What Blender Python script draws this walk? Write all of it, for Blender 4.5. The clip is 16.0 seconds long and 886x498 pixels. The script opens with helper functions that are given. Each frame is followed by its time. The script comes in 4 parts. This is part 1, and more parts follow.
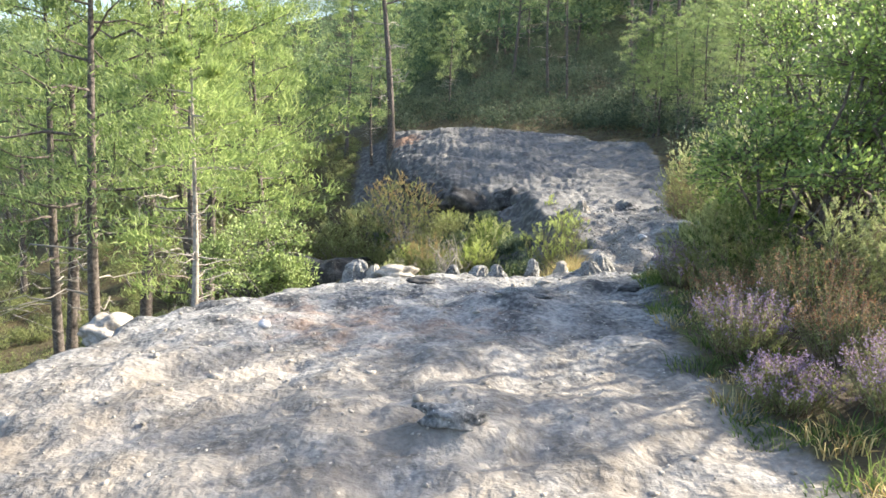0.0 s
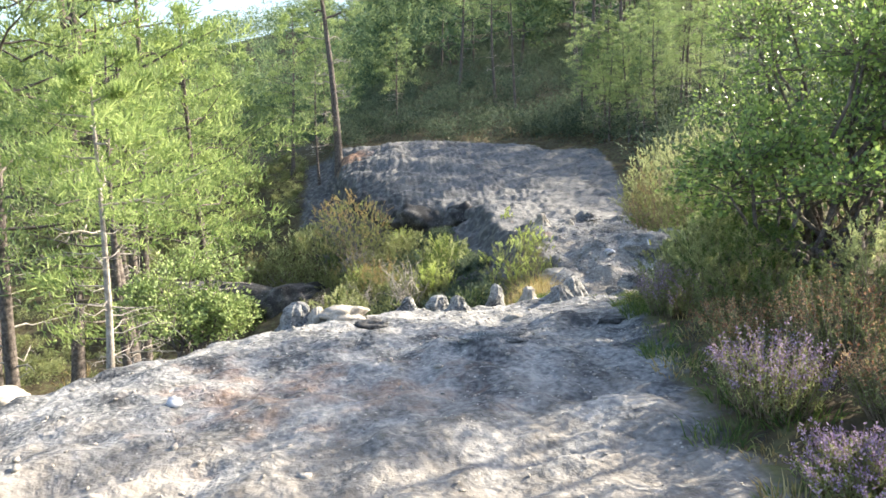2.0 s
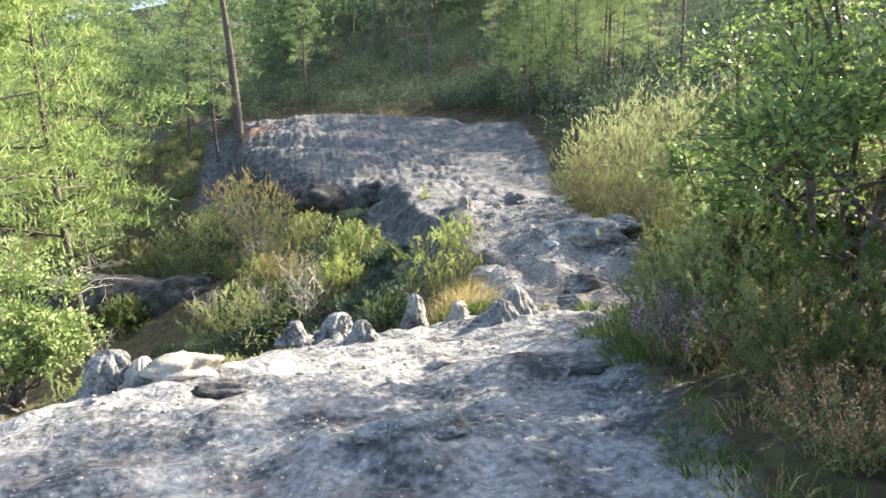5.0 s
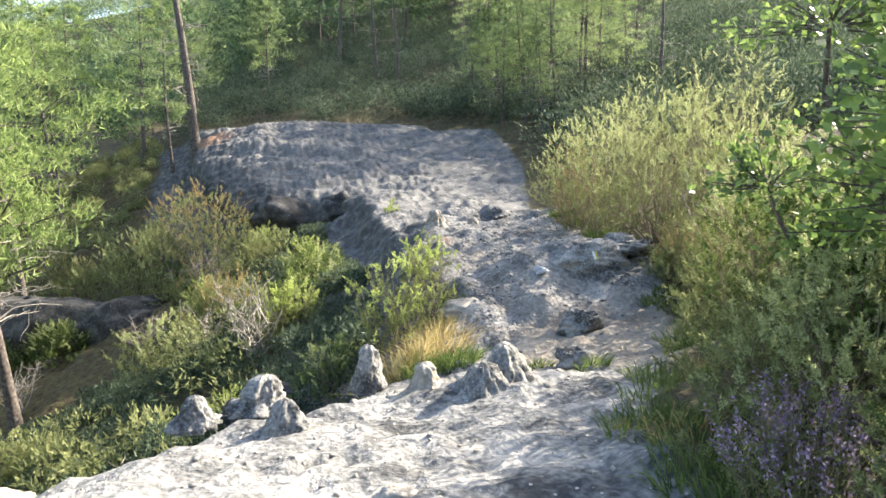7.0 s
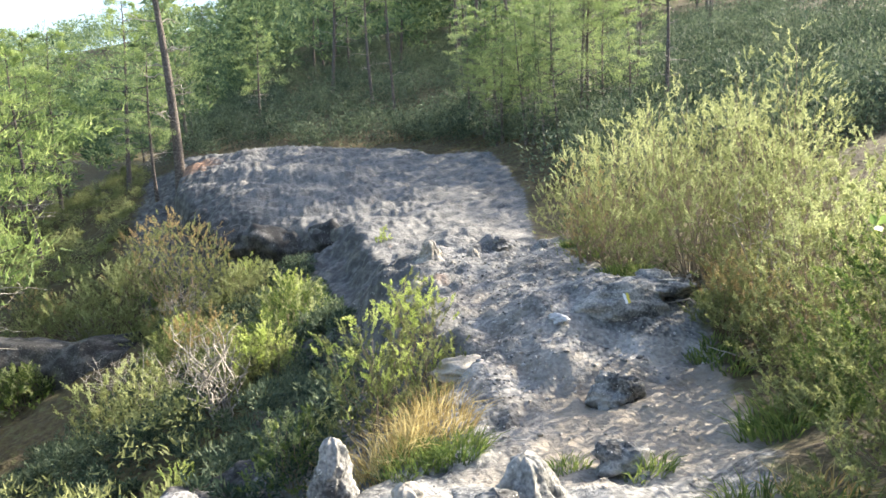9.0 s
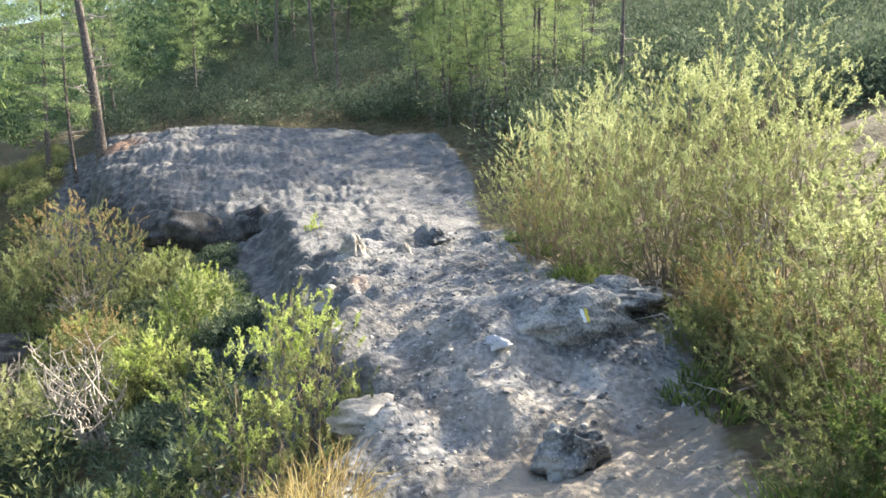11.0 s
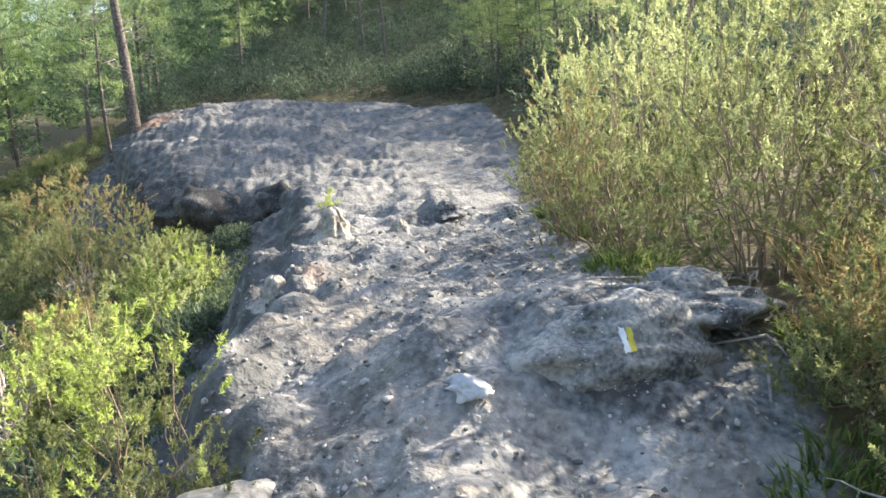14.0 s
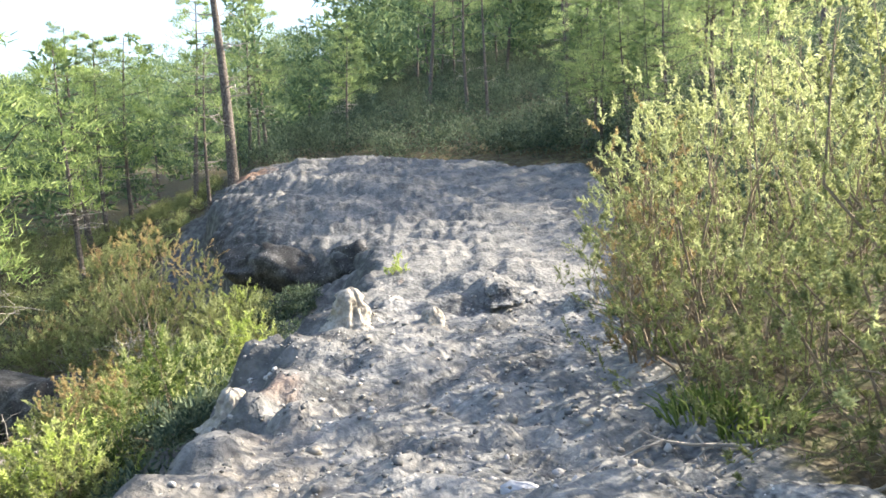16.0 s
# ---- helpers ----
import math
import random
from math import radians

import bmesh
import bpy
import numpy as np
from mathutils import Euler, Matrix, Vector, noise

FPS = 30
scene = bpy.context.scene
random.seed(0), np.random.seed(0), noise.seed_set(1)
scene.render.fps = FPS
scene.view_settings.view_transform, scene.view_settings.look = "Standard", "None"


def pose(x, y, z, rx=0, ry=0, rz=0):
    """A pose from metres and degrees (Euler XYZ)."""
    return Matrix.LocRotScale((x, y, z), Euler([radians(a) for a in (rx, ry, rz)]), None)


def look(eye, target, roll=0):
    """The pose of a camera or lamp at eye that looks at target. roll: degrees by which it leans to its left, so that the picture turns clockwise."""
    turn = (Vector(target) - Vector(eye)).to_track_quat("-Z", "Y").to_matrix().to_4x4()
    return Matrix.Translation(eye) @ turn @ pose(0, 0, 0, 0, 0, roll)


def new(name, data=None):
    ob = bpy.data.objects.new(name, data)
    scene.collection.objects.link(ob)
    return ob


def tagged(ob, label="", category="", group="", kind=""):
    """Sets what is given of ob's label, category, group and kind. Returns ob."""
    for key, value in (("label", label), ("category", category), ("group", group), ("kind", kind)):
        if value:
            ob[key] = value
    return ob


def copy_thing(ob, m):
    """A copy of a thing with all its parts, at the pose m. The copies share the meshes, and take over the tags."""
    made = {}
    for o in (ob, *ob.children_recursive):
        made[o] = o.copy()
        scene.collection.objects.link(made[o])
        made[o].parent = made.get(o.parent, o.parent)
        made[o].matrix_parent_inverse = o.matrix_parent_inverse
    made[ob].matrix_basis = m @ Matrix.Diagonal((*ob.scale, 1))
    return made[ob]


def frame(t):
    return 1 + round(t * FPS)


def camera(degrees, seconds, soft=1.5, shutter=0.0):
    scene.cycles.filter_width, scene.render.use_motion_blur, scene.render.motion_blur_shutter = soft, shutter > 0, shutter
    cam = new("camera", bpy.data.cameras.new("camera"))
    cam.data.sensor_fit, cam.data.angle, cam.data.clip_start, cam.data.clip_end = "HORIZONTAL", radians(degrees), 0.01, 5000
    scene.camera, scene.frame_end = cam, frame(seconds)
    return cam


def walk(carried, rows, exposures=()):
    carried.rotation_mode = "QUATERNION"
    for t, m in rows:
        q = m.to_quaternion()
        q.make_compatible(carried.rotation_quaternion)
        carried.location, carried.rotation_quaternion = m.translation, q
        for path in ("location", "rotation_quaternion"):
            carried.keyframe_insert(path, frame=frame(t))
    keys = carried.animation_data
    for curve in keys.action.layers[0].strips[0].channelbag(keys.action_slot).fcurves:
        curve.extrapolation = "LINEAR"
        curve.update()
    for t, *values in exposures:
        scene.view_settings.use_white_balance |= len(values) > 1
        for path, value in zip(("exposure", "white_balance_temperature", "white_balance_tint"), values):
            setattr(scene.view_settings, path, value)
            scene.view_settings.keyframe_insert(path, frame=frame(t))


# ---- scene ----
cam = camera(63.9, 16.0, 1.6)
METRES, EYE, TILT, LEAN, TURN = 12.0, 1.5, -10.0, 0.0, 0.0
ROWS = [
    (0.0, 0.0, 0.0, 0.0, -0.0, 0.0, -0.0),
    (0.5, -0.0054, 0.0203, 0.0062, -1.78, 2.22, 1.08),
    (1.0, -0.0044, 0.0369, 0.007, -4.25, 0.78, 2.72),
    (1.5, 0.0024, 0.0601, 0.0138, -4.21, 0.19, 3.36),
    (2.0, 0.0035, 0.086, 0.0174, -3.58, 0.93, 3.06),
    (2.5, 0.0038, 0.1119, 0.0218, -5.89, 0.32, 3.85),
    (3.0, 0.0082, 0.1408, 0.0252, -7.11, -1.96, 4.48),
    (3.5, 0.0098, 0.1705, 0.0288, -6.31, -2.74, 3.96),
    (4.0, 0.0112, 0.2034, 0.0328, -8.68, -1.66, 4.75),
    (6.5, 0.0623, 0.3834, 0.0506, -11.28, -1.25, 3.88),
    (7.0, 0.0641, 0.4167, 0.054, -12.53, -0.86, 4.52),
    (7.5, 0.0672, 0.4476, 0.0569, -11.35, -0.11, 4.37),
    (8.0, 0.0711, 0.4785, 0.0613, -13.9, -0.03, 4.8),
    (8.5, 0.0816, 0.508, 0.0657, -12.71, 0.98, 5.77),
    (9.0, 0.0967, 0.5416, 0.0658, -12.64, 1.14, 5.22),
    (9.5, 0.1116, 0.5743, 0.073, -15.83, -0.69, 5.59),
    (12.0, 0.1785, 0.7124, 0.0754, -16.49, -0.03, 5.2),
    (12.5, 0.1921, 0.7412, 0.0763, -14.99, 1.98, 5.56),
    (13.0, 0.2069, 0.7654, 0.0758, -12.2, 0.75, 4.71),
    (13.5, 0.2236, 0.791, 0.077, -11.44, -1.14, 4.77),
    (14.0, 0.2408, 0.8124, 0.0688, -11.5, -1.56, 5.31),
    (14.5, 0.2584, 0.8313, 0.0722, -6.81, -2.94, 4.61),
    (15.0, 0.2749, 0.8617, 0.0767, -4.65, -0.24, 4.16),
    (15.5, 0.2919, 0.8937, 0.081, -5.82, 2.72, 3.62),
    (16.0, 0.302, 0.9221, 0.0881, -3.06, 3.58, 2.7),
]
walk(cam, [(t, pose(0, 0, EYE, TILT, LEAN, TURN) @ pose(METRES * x, METRES * y, METRES * z, 90 + pitch, roll, yaw)) for t, x, y, z, yaw, pitch, roll in ROWS], [(0.0, 1.6), (4.0, 1.7), (9.0, 1.75), (16.0, 1.85)])

# ---- world, sun ----
SUN_AZ, SUN_EL = 71.0, 28.5
world = bpy.data.worlds.new("world")
scene.world = world
world.use_nodes = True
wn = world.node_tree
sky = wn.nodes.new("ShaderNodeTexSky")
sky.sky_type, sky.sun_disc = "NISHITA", False
sky.sun_elevation, sky.sun_rotation = radians(SUN_EL), radians(SUN_AZ)
sky.air_density, sky.dust_density = 1.0, 2.5
wn.nodes["Background"].inputs["Strength"].default_value = 0.15
wn.links.new(sky.outputs["Color"], wn.nodes["Background"].inputs["Color"])
sun_data = bpy.data.lights.new("sun", "SUN")
sun_data.energy, sun_data.angle, sun_data.color = 5.0, radians(0.55), (1.0, 0.9, 0.74)
sun = new("sun", sun_data)
ce = math.cos(radians(SUN_EL))
sun_from = Vector((ce * math.sin(radians(SUN_AZ)), ce * math.cos(radians(SUN_AZ)), math.sin(radians(SUN_EL))))
sun.matrix_world = look(sun_from * 60, (0, 0, 0))

# ---- noise ----


def lattice(ix, iy, seed):
    h = (ix.astype(np.int64) * 374761393 + iy.astype(np.int64) * 668265263 + seed * 974711) & 0xFFFFFFFF
    h = ((h ^ (h >> 13)) * 1274126177) & 0xFFFFFFFF
    return ((h ^ (h >> 16)) & 0xFFFF) / 65535.0


def vnoise(x, y, seed=0):
    """Smooth value noise in -1..1."""
    ix, iy = np.floor(x), np.floor(y)
    fx, fy = x - ix, y - iy
    fx, fy = fx * fx * (3 - 2 * fx), fy * fy * (3 - 2 * fy)
    a, b = lattice(ix, iy, seed), lattice(ix + 1, iy, seed)
    c, d = lattice(ix, iy + 1, seed), lattice(ix + 1, iy + 1, seed)
    return 2 * ((a * (1 - fx) + b * fx) * (1 - fy) + (c * (1 - fx) + d * fx) * fy) - 1


def fbm(x, y, octaves=4, seed=0):
    total, amp = 0, 1.0
    for i in range(octaves):
        total = total + amp * vnoise(x, y, seed + i)
        x, y, amp = x * 2.03 + 3.1, y * 2.03 - 1.7, amp * 0.5
    return total


def smooth(v, a, b):
    u = np.clip((v - a) / (b - a), 0, 1)
    return u * u * (3 - 2 * u)


# ---- the lie of the land ----
LEFT_Y = [-30, 0, 4, 6, 7, 8, 8.8, 9.6, 10.5, 12, 14, 16, 17.5, 20, 26.3, 26.9, 27.8, 29.5, 34, 39, 44, 60]
LEFT_X = [-3.6, -3.2, -2.8, -2.55, -1.9, -1.1, -0.2, 0.5, 1.6, 2.5, 2.75, 2.98, 3.0, 3.0, 3.1, 2.6, 0.2, -0.7, -2.2, -2.6, -3.0, -6]
TOP_Y = [-30, 3, 6, 7.5, 8.9, 9.5, 10.2, 11.2, 12.0, 12.6, 14, 16, 17, 18.6, 22, 25, 28, 31, 34, 39, 43, 47]
TOP_Z = [0.15, 0.0, -0.08, -0.2, -0.44, -0.52, -0.78, -0.84, -0.7, -0.52, -0.5, -0.52, -0.5, -1.05, -1.2, -1.0, -0.85, -0.25, 0.35, 0.95, 1.0, 0.75]
RIGHT_Y = [-30, 4.5, 5.4, 6.6, 8, 9, 9.8, 11, 12.4, 14, 17, 20, 28, 33, 38, 44, 60]
RIGHT_X = [1.5, 1.45, 1.6, 1.85, 2.2, 2.9, 3.5, 4.1, 4.75, 4.75, 5.2, 6.0, 8.6, 9.4, 8.0, 5.0, 5.0]


def left_edge(y):
    return np.interp(y, LEFT_Y, LEFT_X)


def right_edge(y):
    return np.interp(y, RIGHT_Y, RIGHT_X)


def bump(x, y, cx, cy, rx, ry, h):
    return h * np.exp(-((x - cx) / rx) ** 2 - ((y - cy) / ry) ** 2)


def height(x, y):
    """The height of the ground at (x, y); numpy arrays or numbers."""
    x, y = np.asarray(x, float), np.asarray(y, float)
    wob = 0.16 * vnoise(x * 1.3, y * 1.3, 11) + 0.07 * vnoise(x * 4, y * 4, 12)
    near = 1 - smooth(y, 40, 60)
    z = np.interp(y, TOP_Y, TOP_Z)
    left = left_edge(y) + wob - x
    right = x - right_edge(y) - wob
    steep = np.interp(y, [-5, 8, 9.5, 11, 12.2, 13.5, 16.5, 19, 26, 27.2, 36, 46], [1.1, 1.0, 0.55, 0.25, 0.3, 0.75, 0.8, 0.4, 0.4, 1.5, 1.2, 0.3])
    broad = 0.55 + 0.75 * smooth(y, 11.2, 12.5) * (1 - smooth(y, 17.5, 19.5))
    craggy = smooth(y, 11.5, 12.5) * (1 - smooth(y, 17.5, 19.5)) * smooth(left, -0.4, 0.1) * (1 - smooth(left, 1.4, 2.2))
    z = z + craggy * (0.16 * vnoise(x * 2.1, y * 2.1, 71) + 0.09 * vnoise(x * 5.3, y * 5.3, 72))
    drop = steep * smooth(left, 0, broad) + 0.42 * np.clip(left, 0, 9) + 0.12 * np.clip(left - 9, 0, 20)
    z = z - drop * (1 - smooth(y, 46, 90))
    # the long rock back sinks towards its rim
    rim = smooth(y, 26, 28) * (1 - smooth(y, 42, 46)) * np.exp(-np.clip(-left, 0, 9) / 1.3)
    z = z - 0.75 * rim
    z = z - 0.10 * smooth(-left, 0.9, 0) * (1 - smooth(y, 9, 12))
    z = z - 0.07 * smooth(y, 33, 38) * (1 - smooth(y, 44, 50)) * np.clip(x - 1.5, 0, 8)
    # bank and hillside on the sunny side
    rise = 0.16 * np.clip(right, 0, 3) + 0.24 * np.clip(right - 3, 0, 80)
    z = z + rise * (1 - 0.5 * smooth(y, 44, 70))
    back = np.clip(y - 45, 0, 70)
    z = z + 0.23 * back * smooth(x, -14, 8) + 0.05 * back * smooth(-x, 10, 60)
    # far ridges
    z = z + (48 + 26 * smooth(x, -160, 60)) * smooth(y + 0.2 * x, 160, 420) + 12 * smooth(-x, 60, 200) * (1 - smooth(y, 120, 260))
    z = z + 4.0 * vnoise(x * 0.013, y * 0.013, 5) * smooth(np.hypot(x, y), 60, 160)
    # rock bulges on the way
    z = z + bump(x, y, 4.1, 12.7, 0.75, 0.5, 0.26) + bump(x, y, 3.3, 12.25, 0.35, 0.25, 0.10)
    z = z + bump(x, y, 3.25, 11.7, 0.22, 0.25, 0.16) + bump(x, y, 2.65, 11.9, 0.35, 0.3, 0.12)
    z = z - bump(x, y, 2.95, 12.5, 0.28, 0.9, 0.10)
    z = z + bump(x, y, 0.7, 6.3, 0.35, 0.2, 0.07) + bump(x, y, 0.05, 3.15, 0.22, 0.14, 0.09) - bump(x, y, 0.45, 3.1, 0.12, 0.18, 0.07)
    z = z + bump(x, y, -0.75, 5.3, 0.4, 0.2, 0.05) - bump(x, y, 0.2, 4.05, 1.3, 0.22, 0.05) + bump(x, y, 0.9, 3.55, 0.15, 0.1, 0.06)
    z = z + bump(x, y, 4.3, 17.0, 0.3, 0.25, 0.2) + bump(x, y, 5.4, 22, 1.0, 0.7, 0.4) + bump(x, y, 4.6, 20.6, 0.5, 0.4, 0.35)
    # relief: broad, ledges, pitted
    rocky = smooth(-right, -0.3, 0.1)
    z = z + near * (0.05 * fbm(x * 0.9, y * 0.9, 3, 21) + 0.026 * fbm(x * 4.1, y * 4.1, 3, 31) + 0.009 * vnoise(x * 9.3, y * 14.1, 33))
    rough = np.interp(y, [0, 9, 11, 14, 18, 30], [0.9, 0.9, 1.2, 2.0, 1.7, 2.4]) * near
    ridged = np.abs(vnoise(x * 2.3 + 0.4 * vnoise(y, x, 3), y * 3.1, 41))
    z = z + rocky * rough * (0.045 * ridged - 0.035 * np.abs(vnoise(x * 5.1, y * 6.3, 43)) + 0.018 * vnoise(x * 11, y * 11, 44))
    step = 0.16 * smooth(y, 24, 28) * near
    z = z + 0.16 * smooth(y, 27, 29) * (1 - smooth(y, 43, 46)) * np.abs(vnoise(x * 0.45, y * 1.5 + 0.5 * vnoise(x, y, 5), 49))
    return z + step * np.abs(vnoise(x * 0.55 + 9, y * 1.1, 47)) * 2


def ground_z(x, y):
    return float(height(np.array([x]), np.array([y]))[0])


# ---- materials ----


def material(name, colours, scale=4.0, rough=0.85, bump_scale=40.0, bump_strength=0.4, island=0.0, translucent=0.0, detail=6.0, specks=None, spec=0.3):
    """Colours are mixed along a ramp by noise at two scales; island varies each loose piece; translucent lets light through leaves."""
    m = bpy.data.materials.new(name)
    m.use_nodes = True
    nt = m.node_tree
    nodes, links = nt.nodes, nt.links
    bsdf, out = nodes["Principled BSDF"], nodes["Material Output"]
    bsdf.inputs["Roughness"].default_value = rough
    bsdf.inputs["Specular IOR Level"].default_value = spec
    geo = nodes.new("ShaderNodeNewGeometry")
    big = nodes.new("ShaderNodeTexNoise")
    big.inputs["Scale"].default_value, big.inputs["Detail"].default_value = scale, detail
    links.new(geo.outputs["Position"], big.inputs["Vector"])
    small = nodes.new("ShaderNodeTexNoise")
    small.inputs["Scale"].default_value, small.inputs["Detail"].default_value = scale * 9, 4
    links.new(geo.outputs["Position"], small.inputs["Vector"])
    mixv = nodes.new("ShaderNodeMath")
    mixv.operation = "MULTIPLY_ADD"
    links.new(small.outputs["Fac"], mixv.inputs[0])
    mixv.inputs[1].default_value = 0.75
    links.new(big.outputs["Fac"], mixv.inputs[2])
    sub = nodes.new("ShaderNodeMath")
    sub.operation = "SUBTRACT"
    links.new(mixv.outputs[0], sub.inputs[0])
    sub.inputs[1].default_value = 0.375
    last = sub
    if island:
        rnd = nodes.new("ShaderNodeMath")
        rnd.operation = "MULTIPLY_ADD"
        links.new(geo.outputs["Random Per Island"], rnd.inputs[0])
        rnd.inputs[1].default_value = island
        links.new(sub.outputs[0], rnd.inputs[2])
        last = nodes.new("ShaderNodeMath")
        last.operation = "SUBTRACT"
        links.new(rnd.outputs[0], last.inputs[0])
        last.inputs[1].default_value = island / 2
    ramp = nodes.new("ShaderNodeValToRGB")
    links.new(last.outputs[0], ramp.inputs["Fac"])
    el = ramp.color_ramp.elements
    while len(el) < len(colours):
        el.new(0.5)
    for i, c in enumerate(colours):
        el[i].position = 0.3 + 0.4 * i / max(1, len(colours) - 1)
        el[i].color = (*c, 1)
    colour = ramp.outputs["Color"]
    if specks:
        vor = nodes.new("ShaderNodeTexVoronoi")
        vor.inputs["Scale"].default_value = specks[0]
        links.new(geo.outputs["Position"], vor.inputs["Vector"])
        less = nodes.new("ShaderNodeMath")
        less.operation = "LESS_THAN"
        links.new(vor.outputs["Distance"], less.inputs[0])
        less.inputs[1].default_value = specks[1]
        mx = nodes.new("ShaderNodeMix")
        mx.data_type = "RGBA"
        links.new(less.outputs[0], mx.inputs["Factor"])
        links.new(colour, mx.inputs["A"])
        mx.inputs["B"].default_value = (*specks[2], 1)
        colour = mx.outputs["Result"]
    links.new(colour, bsdf.inputs["Base Color"])
    if bump_strength:
        bn = nodes.new("ShaderNodeTexNoise")
        bn.inputs["Scale"].default_value, bn.inputs["Detail"].default_value = bump_scale, 6
        links.new(geo.outputs["Position"], bn.inputs["Vector"])
        bp = nodes.new("ShaderNodeBump")
        bp.inputs["Strength"].default_value, bp.inputs["Distance"].default_value = bump_strength, 0.6 / bump_scale
        links.new(bn.outputs["Fac"], bp.inputs["Height"])
        links.new(bp.outputs["Normal"], bsdf.inputs["Normal"])
    if translucent:
        tr = nodes.new("ShaderNodeBsdfTranslucent")
        links.new(colour, tr.inputs["Color"])
        ms = nodes.new("ShaderNodeMixShader")
        ms.inputs["Fac"].default_value = translucent
        links.new(bsdf.outputs[0], ms.inputs[1])
        links.new(tr.outputs[0], ms.inputs[2])
        links.new(ms.outputs[0], out.inputs["Surface"])
    return m


def blend_by(base, attribute, other_colours, scale, soft=0.2):
    """Adds a second ground cover to a material, where the named attribute of the mesh says it lies."""
    nt = base.node_tree
    nodes, links = nt.nodes, nt.links
    bsdf = nodes["Principled BSDF"]
    was = bsdf.inputs["Base Color"].links[0].from_socket
    att = nodes.new("ShaderNodeAttribute")
    att.attribute_name = attribute
    geo = nodes.new("ShaderNodeNewGeometry")
    n = nodes.new("ShaderNodeTexNoise")
    n.inputs["Scale"].default_value, n.inputs["Detail"].default_value = scale, 8
    links.new(geo.outputs["Position"], n.inputs["Vector"])
    ramp = nodes.new("ShaderNodeValToRGB")
    el = ramp.color_ramp.elements
    while len(el) < len(other_colours):
        el.new(0.5)
    for i, c in enumerate(other_colours):
        el[i].position = 0.3 + 0.4 * i / max(1, len(other_colours) - 1)
        el[i].color = (*c, 1)
    links.new(n.outputs["Fac"], ramp.inputs["Fac"])
    edge = nodes.new("ShaderNodeMath")
    edge.operation = "MULTIPLY_ADD"
    links.new(n.outputs["Fac"], edge.inputs[0])
    edge.inputs[1].default_value = 1.2
    links.new(att.outputs["Fac"], edge.inputs[2])
    rng = nodes.new("ShaderNodeMapRange")
    links.new(edge.outputs[0], rng.inputs["Value"])
    rng.inputs["From Min"].default_value, rng.inputs["From Max"].default_value = 1.1 - soft, 1.1 + soft
    mx = nodes.new("ShaderNodeMix")
    mx.data_type = "RGBA"
    links.new(rng.outputs["Result"], mx.inputs["Factor"])
    links.new(was, mx.inputs["A"])
    links.new(ramp.outputs["Color"], mx.inputs["B"])
    links.new(mx.outputs["Result"], bsdf.inputs["Base Color"])
    return base


ROCK = [(0.055, 0.056, 0.058), (0.145, 0.146, 0.144), (0.25, 0.246, 0.236), (0.37, 0.357, 0.335)]
GROUND = material("weathered_rock", ROCK, 2.6, 0.9, 16, 1.0, specks=(17.0, 0.13, (0.45, 0.43, 0.39)))
blend_by(GROUND, "lichen_shade", [(0.05, 0.05, 0.05), (0.10, 0.10, 0.098), (0.20, 0.195, 0.185)], 5.0, 0.35)
blend_by(GROUND, "sand", [(0.21, 0.18, 0.145), (0.29, 0.25, 0.20)], 3.0, 0.4)
blend_by(GROUND, "rust", [(0.30, 0.16, 0.09), (0.40, 0.25, 0.16)], 4.0, 0.3)
blend_by(GROUND, "soil", [(0.045, 0.032, 0.02), (0.09, 0.07, 0.035), (0.12, 0.12, 0.05)], 7.0, 0.2)
STONE = material("grey_stone", ROCK, 5, 0.9, 45, 0.9, specks=(30.0, 0.12, (0.6, 0.58, 0.54)))
CLAST = material("bedded_stone", [(0.10, 0.10, 0.10), (0.17, 0.166, 0.16), (0.25, 0.24, 0.23), (0.42, 0.40, 0.38)], 6, 0.9, 60, 0.5, island=0.6)
PALE_STONE = material("pale_stone", [(0.24, 0.215, 0.18), (0.34, 0.31, 0.265), (0.45, 0.41, 0.36)], 5, 0.9, 45, 0.8)
# Near-black stone with pale specks, for the brow, ledge and some boulders
DARK_STONE = material("blackish_stone", [(0.025, 0.024, 0.024), (0.06, 0.058, 0.056), (0.14, 0.135, 0.13)], 3, 0.92, 30, 0.9, specks=(9.0, 0.1, (0.4, 0.39, 0.37)))
QUARTZ = material("white_quartz", [(0.36, 0.36, 0.38), (0.52, 0.52, 0.53)], 9, 0.6, 60, 0.4)
BARK = material("pine_bark", [(0.055, 0.046, 0.042), (0.12, 0.10, 0.088), (0.21, 0.18, 0.158)], 14, 0.95, 30, 1.0)
PALE_BARK = material("pale_bark", [(0.22, 0.19, 0.16), (0.36, 0.32, 0.27), (0.48, 0.44, 0.38)], 14, 0.95, 30, 0.8)
DEAD_WOOD = material("dead_wood", [(0.24, 0.21, 0.18), (0.42, 0.39, 0.35)], 20, 0.95, 60, 0.3)
TWIG = material("brown_twig", [(0.15, 0.115, 0.08), (0.31, 0.25, 0.18)], 20, 0.95, 60, 0.3)
NEEDLE = material("pine_needles", [(0.12, 0.175, 0.08), (0.23, 0.31, 0.12), (0.38, 0.46, 0.19)], 0.35, 0.6, 20, 0, island=0.5, translucent=0.5)
# Paler, yellower needle colour for most pines left of the slab
PALE_NEEDLE = material("pale_pine_needles", [(0.15, 0.22, 0.075), (0.26, 0.35, 0.11), (0.41, 0.49, 0.18)], 0.6, 0.6, 20, 0, island=0.5, translucent=0.55)
WOODS = material("woods_foliage", [(0.07, 0.12, 0.068), (0.16, 0.23, 0.11), (0.30, 0.37, 0.17)], 0.08, 0.7, 20, 0, island=0.4, translucent=0.45)
